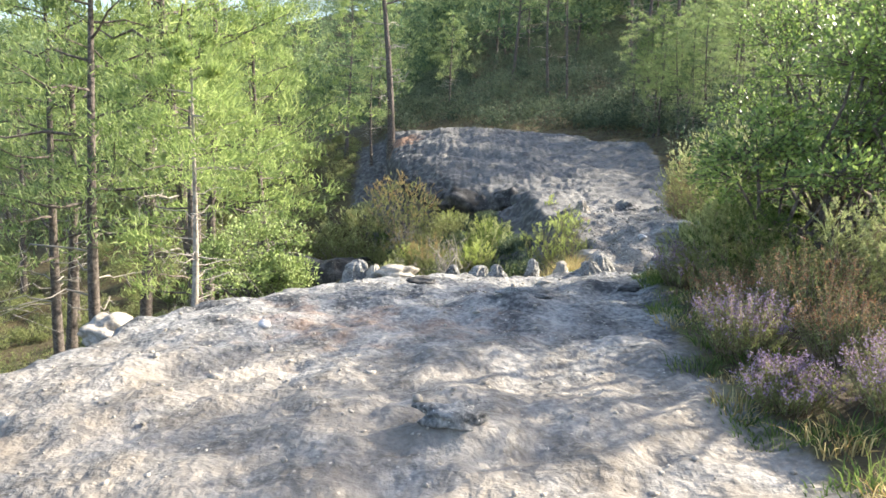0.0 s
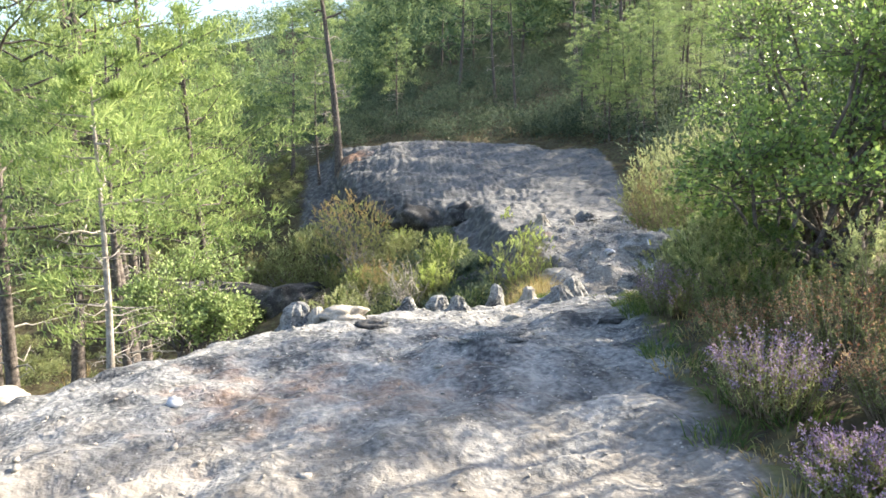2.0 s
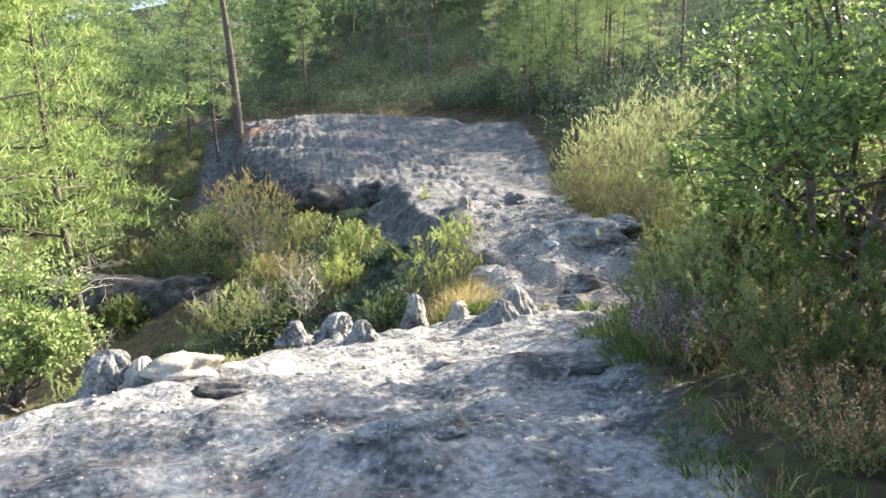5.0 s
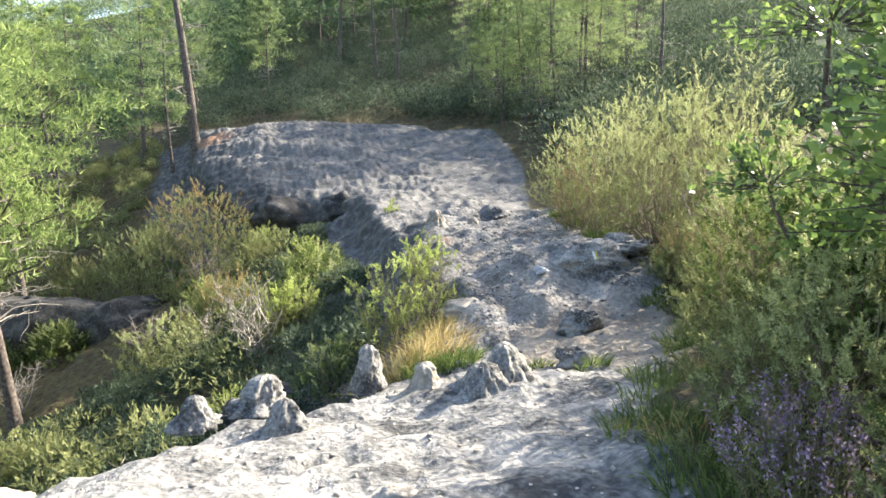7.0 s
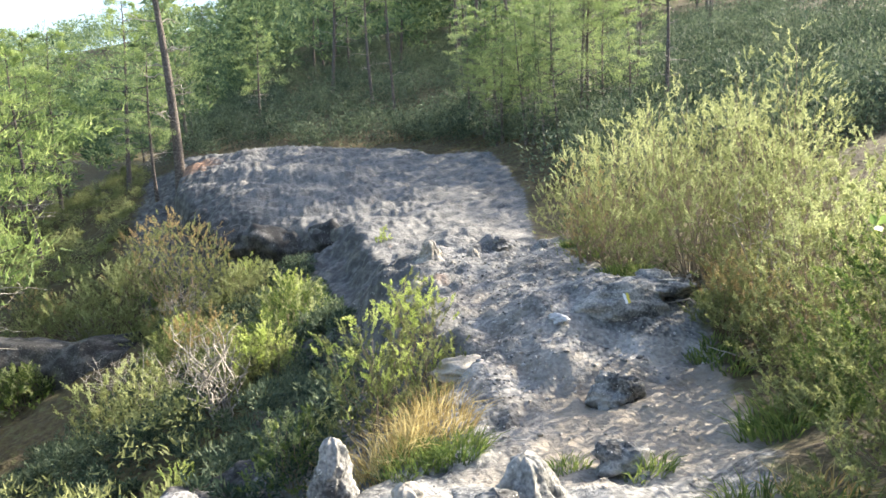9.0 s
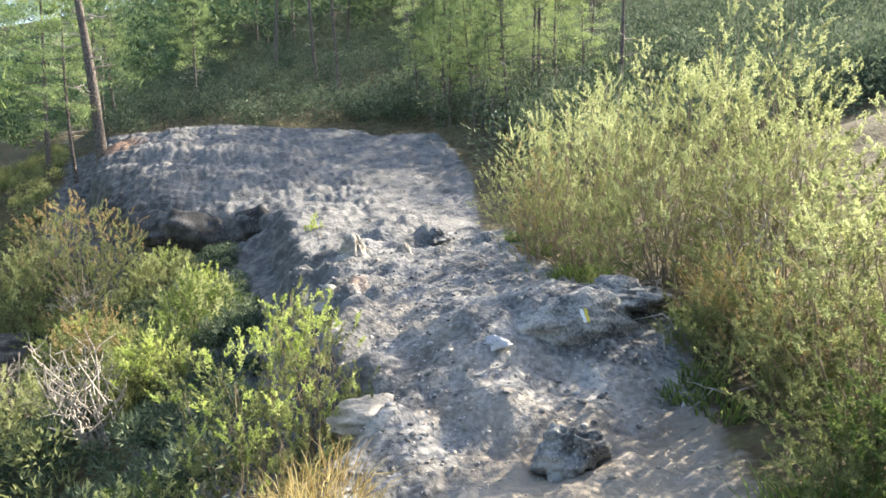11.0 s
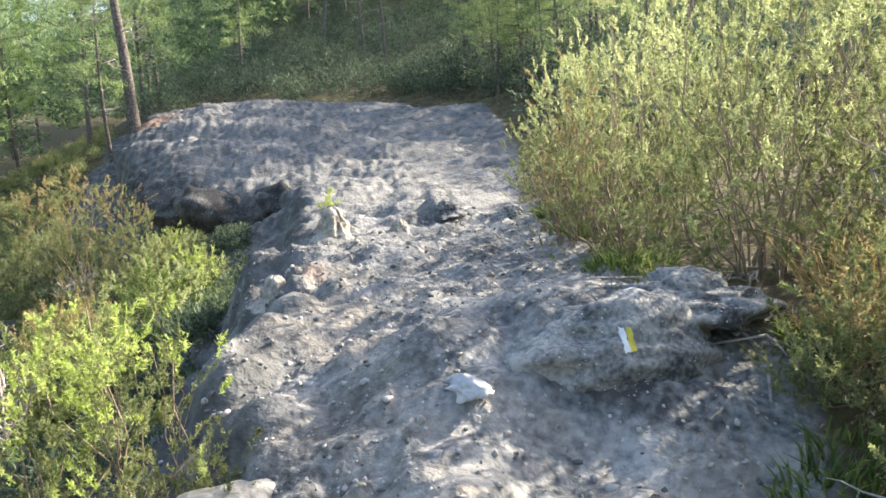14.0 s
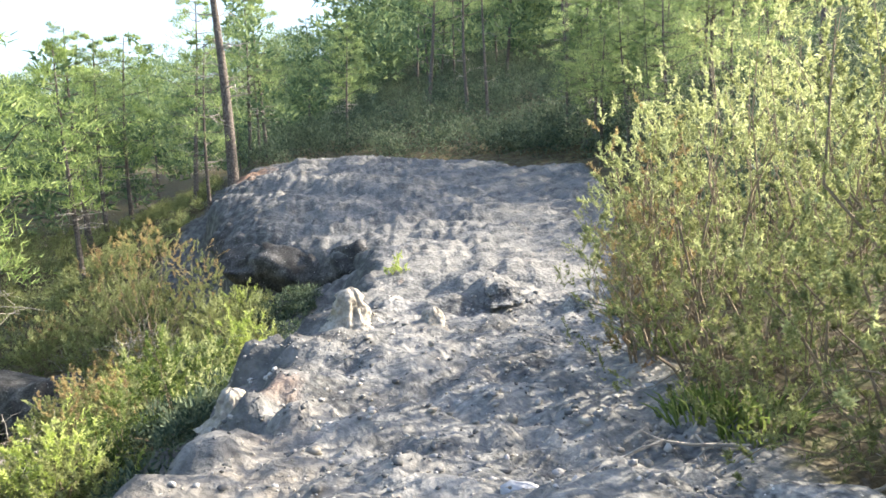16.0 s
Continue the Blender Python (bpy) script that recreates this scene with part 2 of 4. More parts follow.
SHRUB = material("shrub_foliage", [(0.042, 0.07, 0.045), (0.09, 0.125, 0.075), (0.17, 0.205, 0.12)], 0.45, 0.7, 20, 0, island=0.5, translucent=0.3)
HEATH = material("heath_foliage", [(0.15, 0.165, 0.075), (0.24, 0.27, 0.11), (0.36, 0.38, 0.17)], 1.5, 0.7, 20, 0, island=0.35, translucent=0.5)
HEATH_TIP = material("heath_tips", [(0.30, 0.335, 0.15), (0.42, 0.46, 0.21), (0.55, 0.58, 0.31)], 1.5, 0.7, 20, 0, island=0.35, translucent=0.55)
LIME_TIP = material("lime_heath_tips", [(0.33, 0.41, 0.11), (0.48, 0.56, 0.16), (0.60, 0.65, 0.27)], 2.0, 0.7, 20, 0, island=0.35, translucent=0.55)
DRY_TIP = material("dry_heath_tips", [(0.270, 0.188, 0.120), (0.405, 0.312, 0.150), (0.486, 0.413, 0.195)], 1.5, 0.8, 20, 0, island=0.35, translucent=0.45)
OAK_LEAF = material("oak_leaves", [(0.11, 0.175, 0.055), (0.19, 0.285, 0.08), (0.32, 0.43, 0.12)], 2.0, 0.38, 20, 0, island=0.6, translucent=0.48, spec=0.5)
GREY_LEAF = material("grey_green_leaves", [(0.176, 0.240, 0.080), (0.272, 0.352, 0.120), (0.384, 0.464, 0.176)], 2.0, 0.5, 20, 0, island=0.6, translucent=0.3)
GRASS = material("green_grass", [(0.07, 0.115, 0.035), (0.13, 0.19, 0.05), (0.22, 0.27, 0.08)], 2.0, 0.6, 20, 0, island=0.5, translucent=0.5)
STRAW = material("dry_grass", [(0.286, 0.209, 0.088), (0.440, 0.341, 0.143), (0.572, 0.484, 0.242)], 2.0, 0.7, 20, 0, island=0.6, translucent=0.5)
PURPLE = material("heather_flowers", [(0.22, 0.15, 0.24), (0.33, 0.235, 0.35), (0.44, 0.34, 0.43)], 4.0, 0.8, 20, 0, island=0.6, translucent=0.3)
RUSSET = material("russet_heath", [(0.312, 0.143, 0.078), (0.468, 0.260, 0.143), (0.546, 0.390, 0.208)], 4.0, 0.8, 20, 0, island=0.6, translucent=0.3)
MOSS = material("yellow_moss", [(0.10, 0.07, 0.02), (0.20, 0.15, 0.03), (0.30, 0.25, 0.05)], 9.0, 0.95, 90, 0.8)
PAINT_WHITE = material("white_paint", [(0.66, 0.67, 0.66), (0.8, 0.8, 0.79)], 25, 0.6, 60, 0.3)
PAINT_YELLOW = material("yellow_paint", [(0.50, 0.42, 0.06), (0.68, 0.58, 0.10)], 25, 0.6, 60, 0.3)

# ---- mesh helpers ----


def mesh_from(name, verts, faces, mats, smooth_shade=False):
    """A mesh from an (n, 3) array and an (m, 3 or 4) array of corners."""
    me = bpy.data.meshes.new(name)
    verts, faces = np.asarray(verts, np.float32), np.asarray(faces, np.int32)
    k = faces.shape[1]
    me.vertices.add(len(verts))
    me.vertices.foreach_set("co", verts.ravel())
    me.loops.add(faces.size)
    me.loops.foreach_set("vertex_index", faces.ravel())
    me.polygons.add(len(faces))
    me.polygons.foreach_set("loop_start", np.arange(0, faces.size, k, dtype=np.int32))
    if smooth_shade:
        me.polygons.foreach_set("use_smooth", np.ones(len(faces), bool))
    me.update(calc_edges=True)
    for m in mats if isinstance(mats, (list, tuple)) else [mats]:
        me.materials.append(m)
    return me


def part(name, me, parent, label=""):
    ob = new(name, me)
    ob.parent = parent
    if label:
        ob["label"] = label
    return ob


def thing(name, at, label, category, group="", kind="", turn=0.0, scale=1.0):
    ob = new(name)
    ob.matrix_basis = pose(*at, 0, 0, turn) @ Matrix.Scale(scale, 4)
    ob.empty_display_size = 0.1
    return tagged(ob, label, category, group, kind)


def unit(v):
    return v / np.maximum(np.linalg.norm(v, axis=1, keepdims=True), 1e-9)


def blades(base, way, length, width, rng, shape="leaf"):
    """Leaf arrays: one small pointed quad (or triangle) at each base, along way."""
    n = len(base)
    way = unit(way)
    side = unit(np.cross(way, rng.normal(size=(n, 3))))
    length = np.broadcast_to(np.asarray(length, float), (n,))[:, None]
    width = np.broadcast_to(np.asarray(width, float), (n,))[:, None]
    if shape == "leaf":
        v = np.stack([base, base + way * length * 0.45 + side * width * 0.5, base + way * length, base + way * length * 0.45 - side * width * 0.5], 1)
        return v.reshape(-1, 3), np.arange(4 * n).reshape(n, 4)
    v = np.stack([base - side * width * 0.5, base + side * width * 0.5, base + way * length], 1)
    return v.reshape(-1, 3), np.arange(3 * n).reshape(n, 3)


def tube(points, radii, sides=6):
    """Vertices and quads of a bent tapered tube through points."""
    points, radii = np.asarray(points, float), np.asarray(radii, float)
    tang = unit(np.gradient(points, axis=0))
    ref = np.where(np.abs(tang[:, 2:3]) > 0.9, np.array([[1.0, 0, 0]]), np.array([[0, 0, 1.0]]))
    a = unit(np.cross(tang, ref))
    b = np.cross(tang, a)
    ang = np.linspace(0, 2 * math.pi, sides, endpoint=False)
    ring = a[:, None] * np.cos(ang)[None, :, None] + b[:, None] * np.sin(ang)[None, :, None]
    v = (points[:, None] + ring * radii[:, None, None]).reshape(-1, 3)
    k = len(points)
    i, j = np.meshgrid(np.arange(k - 1), np.arange(sides), indexing="ij")
    jn = (j + 1) % sides
    f = np.stack([i * sides + j, i * sides + jn, (i + 1) * sides + jn, (i + 1) * sides + j], -1).reshape(-1, 4)
    return v, f


def join(pieces):
    """Joins (verts, faces) pairs."""
    vs, fs, n = [], [], 0
    for v, f in pieces:
        vs.append(v)
        fs.append(f + n)
        n += len(v)
    return np.concatenate(vs), np.concatenate(fs)


def bent(start, end, rng, sag=0.0, k=5, jitter=0.06):
    start, end = np.asarray(start, float), np.asarray(end, float)
    t = np.linspace(0, 1, k)[:, None]
    p = start + (end - start) * t
    p = p + rng.normal(size=(k, 3)) * jitter * np.linalg.norm(end - start) * np.sin(math.pi * t)
    p[:, 2] += (sag * np.sin(math.pi * t))[:, 0]
    return p


def ball(subdiv):
    bm = bmesh.new()
    bmesh.ops.create_icosphere(bm, subdivisions=subdiv, radius=1.0)
    bm.verts.ensure_lookup_table()
    v = np.array([p.co[:] for p in bm.verts])
    f = np.array([[q.index for q in p.verts] for p in bm.faces])
    bm.free()
    return v, f


BALLS = {i: ball(i) for i in (1, 2, 3, 4, 5)}


def lumpy(subdiv, size, seed, rough=0.25, flat=0.0):
    """A weathered lump: a sphere with facets, pits and a flattened top."""
    v, f = BALLS[subdiv]
    v = v.copy()
    n1 = fbm(v[:, 0] * 1.3 + seed * 7.7 + v[:, 2], v[:, 1] * 1.3 + v[:, 2] * 1.7, 4, seed)
    n2 = np.abs(vnoise(v[:, 0] * 3.1 + v[:, 2] * 2.3 + seed, v[:, 1] * 3.1 - v[:, 2] * 1.9, seed + 9))
    v = v * (1 + rough * n1 - rough * 0.6 * n2)[:, None]
    if flat:
        v[:, 2] = np.where(v[:, 2] > flat, flat + (v[:, 2] - flat) * 0.3, v[:, 2])
    return v * np.asarray(size, float), f

# ---- the ground: one sheet ----


def spread(stops):
    """Coordinates along an axis: (from, to, step) stretches."""
    out = []
    for a, b, s in stops:
        out.append(np.linspace(a, b, max(1, round((b - a) / s)), endpoint=False))
    return np.concatenate(out + [[stops[-1][1]]])


gx = spread([(-900, -200, 50), (-200, -60, 10), (-60, -20, 2), (-20, -8, 0.5), (-8, -4, 0.15), (-4, 5.6, 0.058), (5.6, 10, 0.14), (10, 20, 0.5), (20, 80, 2.5), (80, 300, 20), (300, 900, 60)])
gy = spread([(-300, -60, 30), (-60, -10, 5), (-10, 0.5, 0.5), (0.5, 19, 0.058), (19, 46, 0.13), (46, 60, 0.5), (60, 120, 2.5), (120, 460, 8), (460, 1500, 60)])
XX, YY = np.meshgrid(gx, gy)
ZZ = height(XX.ravel(), YY.ravel())
nx, ny = len(gx), len(gy)
ii, jj = np.meshgrid(np.arange(ny - 1), np.arange(nx - 1), indexing="ij")
quads = np.stack([ii * nx + jj, ii * nx + jj + 1, (ii + 1) * nx + jj + 1, (ii + 1) * nx + jj], -1).reshape(-1, 4)
ground_mesh = mesh_from("ground", np.stack([XX.ravel(), YY.ravel(), ZZ], 1), quads, GROUND, True)
px_, py_ = XX.ravel(), YY.ravel()
left_d, right_d = left_edge(py_) - px_, px_ - right_edge(py_)
on_back = smooth(py_, 26.5, 28) * (1 - smooth(py_, 43, 46))
soil = np.maximum(smooth(right_d, -0.05, 0.5), smooth(left_d, 1.5, 2.8))
soil = np.maximum(soil, smooth(py_, 44, 48))
sand = smooth(py_, 9.3, 10.0) * (1 - smooth(py_, 11.2, 12.2)) * smooth(-left_d, 0.4, 1.2) * 0.75
sand = sand + 0.35 * np.exp(-((px_ - 3.0) / 0.35) ** 2) * smooth(py_, 11, 12) * (1 - smooth(py_, 13.5, 15))
sand = np.maximum(sand, 0.5 * (1 - smooth(py_, 3.5, 6.5)))
# Lichen on slope and rock back, mixed with shade painted into the colour
lichen_shade = np.maximum(smooth(py_, 11.5, 13) * smooth(left_d, -0.5, 0.15), 0.62 * on_back + 0.5 * on_back * smooth(left_d, -1.6, -0.2))
# Past y 11.8 the rock is darkened to put the path's shade into colour
lichen_shade = np.maximum(lichen_shade, 0.46 * smooth(py_, 11.8, 13.2) + 0.1 * smooth(py_, 17.3, 18.5))
rust = 0.34 * np.exp(-((px_ + 0.6) / 1.3) ** 2 - ((py_ - 5.6) / 0.9) ** 2) + 0.75 * np.exp(-((px_ + 2.0) / 1.0) ** 2 - ((py_ - 38.5) / 2.0) ** 2)
rust = rust + 0.4 * np.exp(-((px_ - 2.85) / 0.25) ** 2 - ((py_ - 14.7) / 0.2) ** 2) + 0.9 * np.exp(-((px_ + 5.2) / 1.4) ** 2 - ((py_ - 28.0) / 1.5) ** 2)
for key, values in (("soil", soil), ("sand", sand), ("lichen_shade", lichen_shade), ("rust", rust)):
    layer = ground_mesh.attributes.new(key, "FLOAT", "POINT")
    layer.data.foreach_set("value", values.astype(np.float32))
ground = tagged(new("ground", ground_mesh), "pale weathered rock slab with dusty path and dark soil", "ground", kind="structure")

# ---- rocks ----


def pillar_mesh(name, h, r, seed, mat, lean=(0.0, 0.0), flare=1.9, sides=56, rings=34):
    """A little earth pillar: flared foot, fluted waist, knobbly cap."""
    t = np.linspace(-0.25, 1, rings)
    ang = np.linspace(0, 2 * math.pi, sides, endpoint=False)
    T, A = np.meshgrid(t, ang, indexing="ij")
    prof = r * (1 + (flare - 1) * np.exp(-np.clip(T, -0.12, 1) / 0.22)) * (1 - 0.25 * smooth(T, 0.3, 0.9))
    cap = np.sqrt(np.clip(1 - ((T - 0.72) / 0.28) ** 2, 0, 1))
    prof = np.where(T > 0.72, prof * np.maximum(cap, 0.02), prof)
    flute = vnoise(A * 3.2 + seed * 3, T * 2.5 + seed, seed) * 0.24 + vnoise(A * 7 + seed, T * 7, seed + 2) * 0.14 + vnoise(A * 15, T * 18, seed + 3) * 0.09
    flute = flute + 0.1 * np.cos(A - seed)
    R = prof * (1 + flute)
    v = np.stack([R * np.cos(A) + lean[0] * h * T, R * np.sin(A) + lean[1] * h * T, T * h + 0.04 * h * vnoise(A * 2, T * 5, seed + 4)], -1).reshape(-1, 3)
    i, j = np.meshgrid(np.arange(rings - 1), np.arange(sides), indexing="ij")
    jn = (j + 1) % sides
    f = np.stack([i * sides + j, i * sides + jn, (i + 1) * sides + jn, (i + 1) * sides + j], -1).reshape(-1, 4)
    return mesh_from(name, v, f, mat, True)


def pillar(x, y, h, r, seed, mat=STONE, label="small fluted grey earth pillar on the slab's rim", lean=(0, 0), flare=1.9, z=None):
    ob = new("rock_pillar", pillar_mesh("rock_pillar", h, r, seed, mat, lean, flare))
    ob.location = (x, y, (ground_z(x, y) if z is None else z) - 0.03)
    return tagged(ob, label, "rock", group="earth pillars")


def boulder(x, y, size, seed, mat=STONE, label="rough grey boulder on bare rock", sink=0.35, subdiv=4, rough=0.25, name="boulder", z=None, turn=0, group=""):
    v, f = lumpy(subdiv, size, seed, rough)
    ob = new(name, mesh_from(name, v, f, mat, True))
    base = ground_z(x, y) if z is None else z
    ob.matrix_basis = pose(x, y, base + size[2] * (1 - 2 * sink), 0, 0, turn)
    return tagged(ob, label, "rock", group=group)


pillar(0.14, 9.5, 0.16, 0.075, 3, STONE, "squat grey earth pillar on the sunny rim", (0, 0), 1.6, -0.52)
pillar(0.70, 9.0, 0.21, 0.09, 4, STONE, "fluted grey earth pillar with dark lichen", (0, 0), 2.2)
pillar(1.33, 10.45, 0.3, 0.09, 5, STONE, "tall pointed grey earth pillar beside dry grass", (0.05, 0.0), 1.25, -0.76)
pillar(1.6, 9.45, 0.23, 0.085, 6, PALE_STONE, "pale earth pillar with broad flared foot", (0, 0), 2.4)
pillar(2.1, 9.3, 0.31, 0.12, 7, STONE, "twin-headed earth pillar with ribbed flank", (0.02, 0.0), 2.3)
pillar(1.93, 9.12, 0.22, 0.12, 8, STONE, "grey fluted earth pillar beside its twin", (-0.05, 0.0), 2.4)
pillar(3.22, 16.33, 0.27, 0.12, 9, PALE_STONE, "sunlit pale earth pillar on the ridge's edge", (0, 0), 1.5)
pillar(3.82, 16.28, 0.16, 0.075, 10, PALE_STONE, "small pinkish earth pillar on the path", (0, 0), 1.8)
pillar(4.38, 16.8, 0.13, 0.09, 12, STONE, "grey knob of rock on the path", (0, 0), 1.7)
pillar(2.69, 14.76, 0.2, 0.08, 13, PALE_STONE, "pale earth pillar with rusty foot", (0, 0), 1.9)
pillar(5.0, 16.5, 0.14, 0.11, 14, STONE, "low grey stump of rock by the bushes", (0, 0), 1.7)
pillar(0.52, 10.1, 0.2, 0.12, 15, STONE, "broken grey rock knob on the rim", (0.1, 0), 1.5, -0.69)
pillar(-0.98, 7.95, 0.31, 0.14, 21, STONE, "weathered grey knob of rock with hollow side", (0.02, 0), 1.5)
pillar(-0.8, 7.9, 0.27, 0.1, 19, PALE_STONE, "pale knob of rock beside a grey one", (0.1, 0), 2.2)
boulder(-0.52, 7.85, (0.22, 0.2, 0.11), 22, PALE_STONE, "pale low boulder leaning on another", 0.3, 4, 0.3)
boulder(-3.35, 6.9, (0.27, 0.3, 0.2), 23, PALE_STONE, "sunlit cream boulder below the slab", 0.3, 5, 0.22, z=-0.66)
boulder(-1.75, 8.1, (0.22, 0.25, 0.12), 41, PALE_STONE, "flat cream stone on the slab's edge", 0.4)
boulder(-1.42, 5.46, (0.05, 0.05, 0.04), 24, QUARTZ, "fist-sized white stone on the slab", 0.3, 3)
boulder(1.13, 7.68, (0.10, 0.07, 0.05), 25, PALE_STONE, "small pale stone on the slab", 0.35, 3)
boulder(-0.25, 7.42, (0.17, 0.08, 0.07), 26, DARK_STONE, "dark flat stone on the slab", 0.4, 4)
boulder(1.96, 7.2, (0.14, 0.07, 0.05), 27, DARK_STONE, "dark stone at the verge", 0.4, 4)
boulder(0.05, 3.2, (0.17, 0.13, 0.08), 28, STONE, "grey rock knob with shaded hollow", 0.42, 4, 0.35)
boulder(0.72, 6.35, (0.3, 0.15, 0.07), 39, STONE, "low grey rock ripple on the slab", 0.42, 4, 0.35)
boulder(2.85, 9.85, (0.17, 0.15, 0.12), 29, STONE, "grey boulder in the sandy hollow", 0.3, 4, 0.3)
boulder(3.5, 11.2, (0.2, 0.16, 0.19), 30, STONE, "rough grey boulder on the path", 0.35, 5, 0.35)
boulder(2.55, 12.1, (0.28, 0.2, 0.14), 31, PALE_STONE, "pale rock shoulder beside the path", 0.52, 5, 0.18)
boulder(3.47, 12.25, (0.07, 0.11, 0.05), 32, QUARTZ, "white quartz stone set in the path", 0.55, 4, 0.3, turn=30)
boulder(4.0, 13.2, (0.15, 0.1, 0.07), 33, QUARTZ, "pale quartz vein on the rock bank", 0.45, 4, 0.3)
marked = boulder(4.15, 12.42, (0.46, 0.26, 0.26), 34, STONE, "grey rock bank with trail mark", 0.5, 5, 0.2, z=-0.47)
boulder(4.6, 12.55, (0.35, 0.25, 0.16), 35, STONE, "grey rock bank under the bushes", 0.42, 5, 0.35)
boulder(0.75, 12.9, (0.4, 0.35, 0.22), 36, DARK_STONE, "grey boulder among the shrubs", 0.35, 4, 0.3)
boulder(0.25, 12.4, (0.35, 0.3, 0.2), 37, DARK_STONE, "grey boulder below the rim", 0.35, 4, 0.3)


def ledge(name, line, thick, back, seed, mat, label, face=0.6):
    """An overhanging rock brow swept along a line: rounded lip above, hollow below."""
    line = np.asarray(line, float)
    s = np.concatenate([[0], np.cumsum(np.linalg.norm(np.diff(line[:, :2], axis=0), axis=1))])
    k = int(s[-1] / 0.12) + 2
    u = np.linspace(0, s[-1], k)
    P = np.stack([np.interp(u, s, line[:, i]) for i in range(3)], 1)
    tang = np.gradient(P[:, :2], axis=0)
    tang = tang / np.linalg.norm(tang, axis=1, keepdims=True)
    out = np.stack([tang[:, 1], -tang[:, 0]], 1)
    m = 30
    w = np.linspace(0, 1, m)
    prof_o = np.interp(w, [0, 0.3, 0.5, 0.62, 0.8, 1], [-back, -0.35, 0.18, 0.3, 0.05, -face])
    prof_z = np.interp(w, [0, 0.3, 0.5, 0.62, 0.8, 1], [-0.1, 0.1, -0.2 * thick, -0.55 * thick, -thick, -1.05 * thick])
    U, W = np.meshgrid(u, w, indexing="ij")
    n = 0.28 * fbm(U * 0.9, W * 2.5, 4, seed) + 0.09 * vnoise(U * 4, W * 12, seed + 5)
    taper = np.minimum(smooth(u, 0, 1.2), smooth(s[-1] - u, 0, 1.2))[:, None]
    O = prof_o[None] * (0.3 + 0.7 * taper) + n * 0.8
    Zp = P[:, 2:3] + prof_z[None] * (0.35 + 0.65 * taper) + 0.5 * n
    v = np.stack([P[:, 0:1] + out[:, 0:1] * O, P[:, 1:2] + out[:, 1:2] * O, Zp], -1).reshape(-1, 3)
    i, j = np.meshgrid(np.arange(k - 1), np.arange(m - 1), indexing="ij")
    f = np.stack([i * m + j, (i + 1) * m + j, (i + 1) * m + j + 1, i * m + j + 1], -1).reshape(-1, 4)
    return tagged(new(name, mesh_from(name, v, f, mat, True)), label, "rock")


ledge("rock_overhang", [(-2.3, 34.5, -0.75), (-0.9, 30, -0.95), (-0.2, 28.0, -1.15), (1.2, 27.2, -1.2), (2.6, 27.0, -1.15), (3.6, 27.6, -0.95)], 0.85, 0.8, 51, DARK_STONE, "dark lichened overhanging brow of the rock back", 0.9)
ledge("rock_ledge", [(-9, 27.6, -3.55), (-6.5, 26.4, -3.6), (-4.5, 25.8, -3.75), (-2.6, 26.2, -3.6)], 1.5, 1.6, 52, DARK_STONE, "black rock ledge under red earth", 1.2)

# trail mark: a white and a yellow stroke on the rock


MARK_AT = Vector((4.09, 12.15, -0.36))
rock_face = np.array([(marked.matrix_basis @ v.co)[:] for v in marked.data.vertices])


def stroke(name, x0, w, h, mat, parent):
    """A brush stroke that hugs the rock's face."""
    k = 9
    us, vs = np.meshgrid(np.linspace(0, 1, k), np.linspace(0, 1, k), indexing="ij")
    edge = 0.003 * vnoise(us * 6, vs * 6, 3)
    X = MARK_AT.x + x0 + us * w + edge
    Z = MARK_AT.z + vs * h + edge
    Y = np.zeros_like(X)
    for i in range(k):
        for j in range(k):
            near = (rock_face[:, 0] - X[i, j]) ** 2 + (rock_face[:, 2] - Z[i, j]) ** 2
            near = np.where(rock_face[:, 1] < 12.42, near, 9)
            best = np.argsort(near)[:14]
            Y[i, j] = np.average(rock_face[best, 1], weights=1 / (near[best] + 1e-4)) - 0.012
    v = np.stack([X - MARK_AT.x, Y - MARK_AT.y, Z - MARK_AT.z], -1).reshape(-1, 3)
    v = np.concatenate([v, v + np.array([0, 0.012, 0])])
    f = [[i * k + j, (i + 1) * k + j, (i + 1) * k + j + 1, i * k + j + 1] for i in range(k - 1) for j in range(k - 1)]
    f = np.array(f + [[a + k * k for a in reversed(q)] for q in f])
    return part(name, mesh_from(name, v, f, mat, True), parent)


mark = thing("trail_mark", MARK_AT, "white and yellow painted trail mark on rock", "sign")
stroke("white_stroke", 0.0, 0.024, 0.085, PAINT_WHITE, mark)
stroke("yellow_stroke", 0.027, 0.024, 0.085, PAINT_YELLOW, mark)

# ---- plants ----


def plume(base, way, length, rng, leaf, rods=9, per=10):
    """Feathery sprays: an axis that carries short side rods, each set round with needles."""
    n = len(base)
    way = unit(way)
    k = rng.uniform(0.0, 1.0, (n, rods, 1))
    out = unit(rng.normal(size=(n * rods, 3))).reshape(n, rods, 3)
    bow = out[:, :1] * 0.10
    axis = way[:, None] + bow * k
    root = base[:, None] + axis * length[:, None, None] * k
    rod = unit((out * 0.6 * (1.1 - 0.6 * k) + way[:, None]).reshape(-1, 3)).reshape(n, rods, 3)
    reach = length[:, None, None] * (0.5 - 0.25 * k) * rng.uniform(0.6, 1.25, (n, rods, 1))
    q = rng.uniform(0, 1, (n, rods, per, 1))
    at = root[:, :, None] + (rod * reach)[:, :, None] * q
    side = unit(rng.normal(size=(n * rods * per, 3))).reshape(n, rods, per, 3)
    d = side * 0.8 + rod[:, :, None] * 0.75
    m = n * rods * per
    return blades(at.reshape(-1, 3), d.reshape(-1, 3), leaf * rng.uniform(0.7, 1.35, m), leaf * 0.44, rng, "blade")


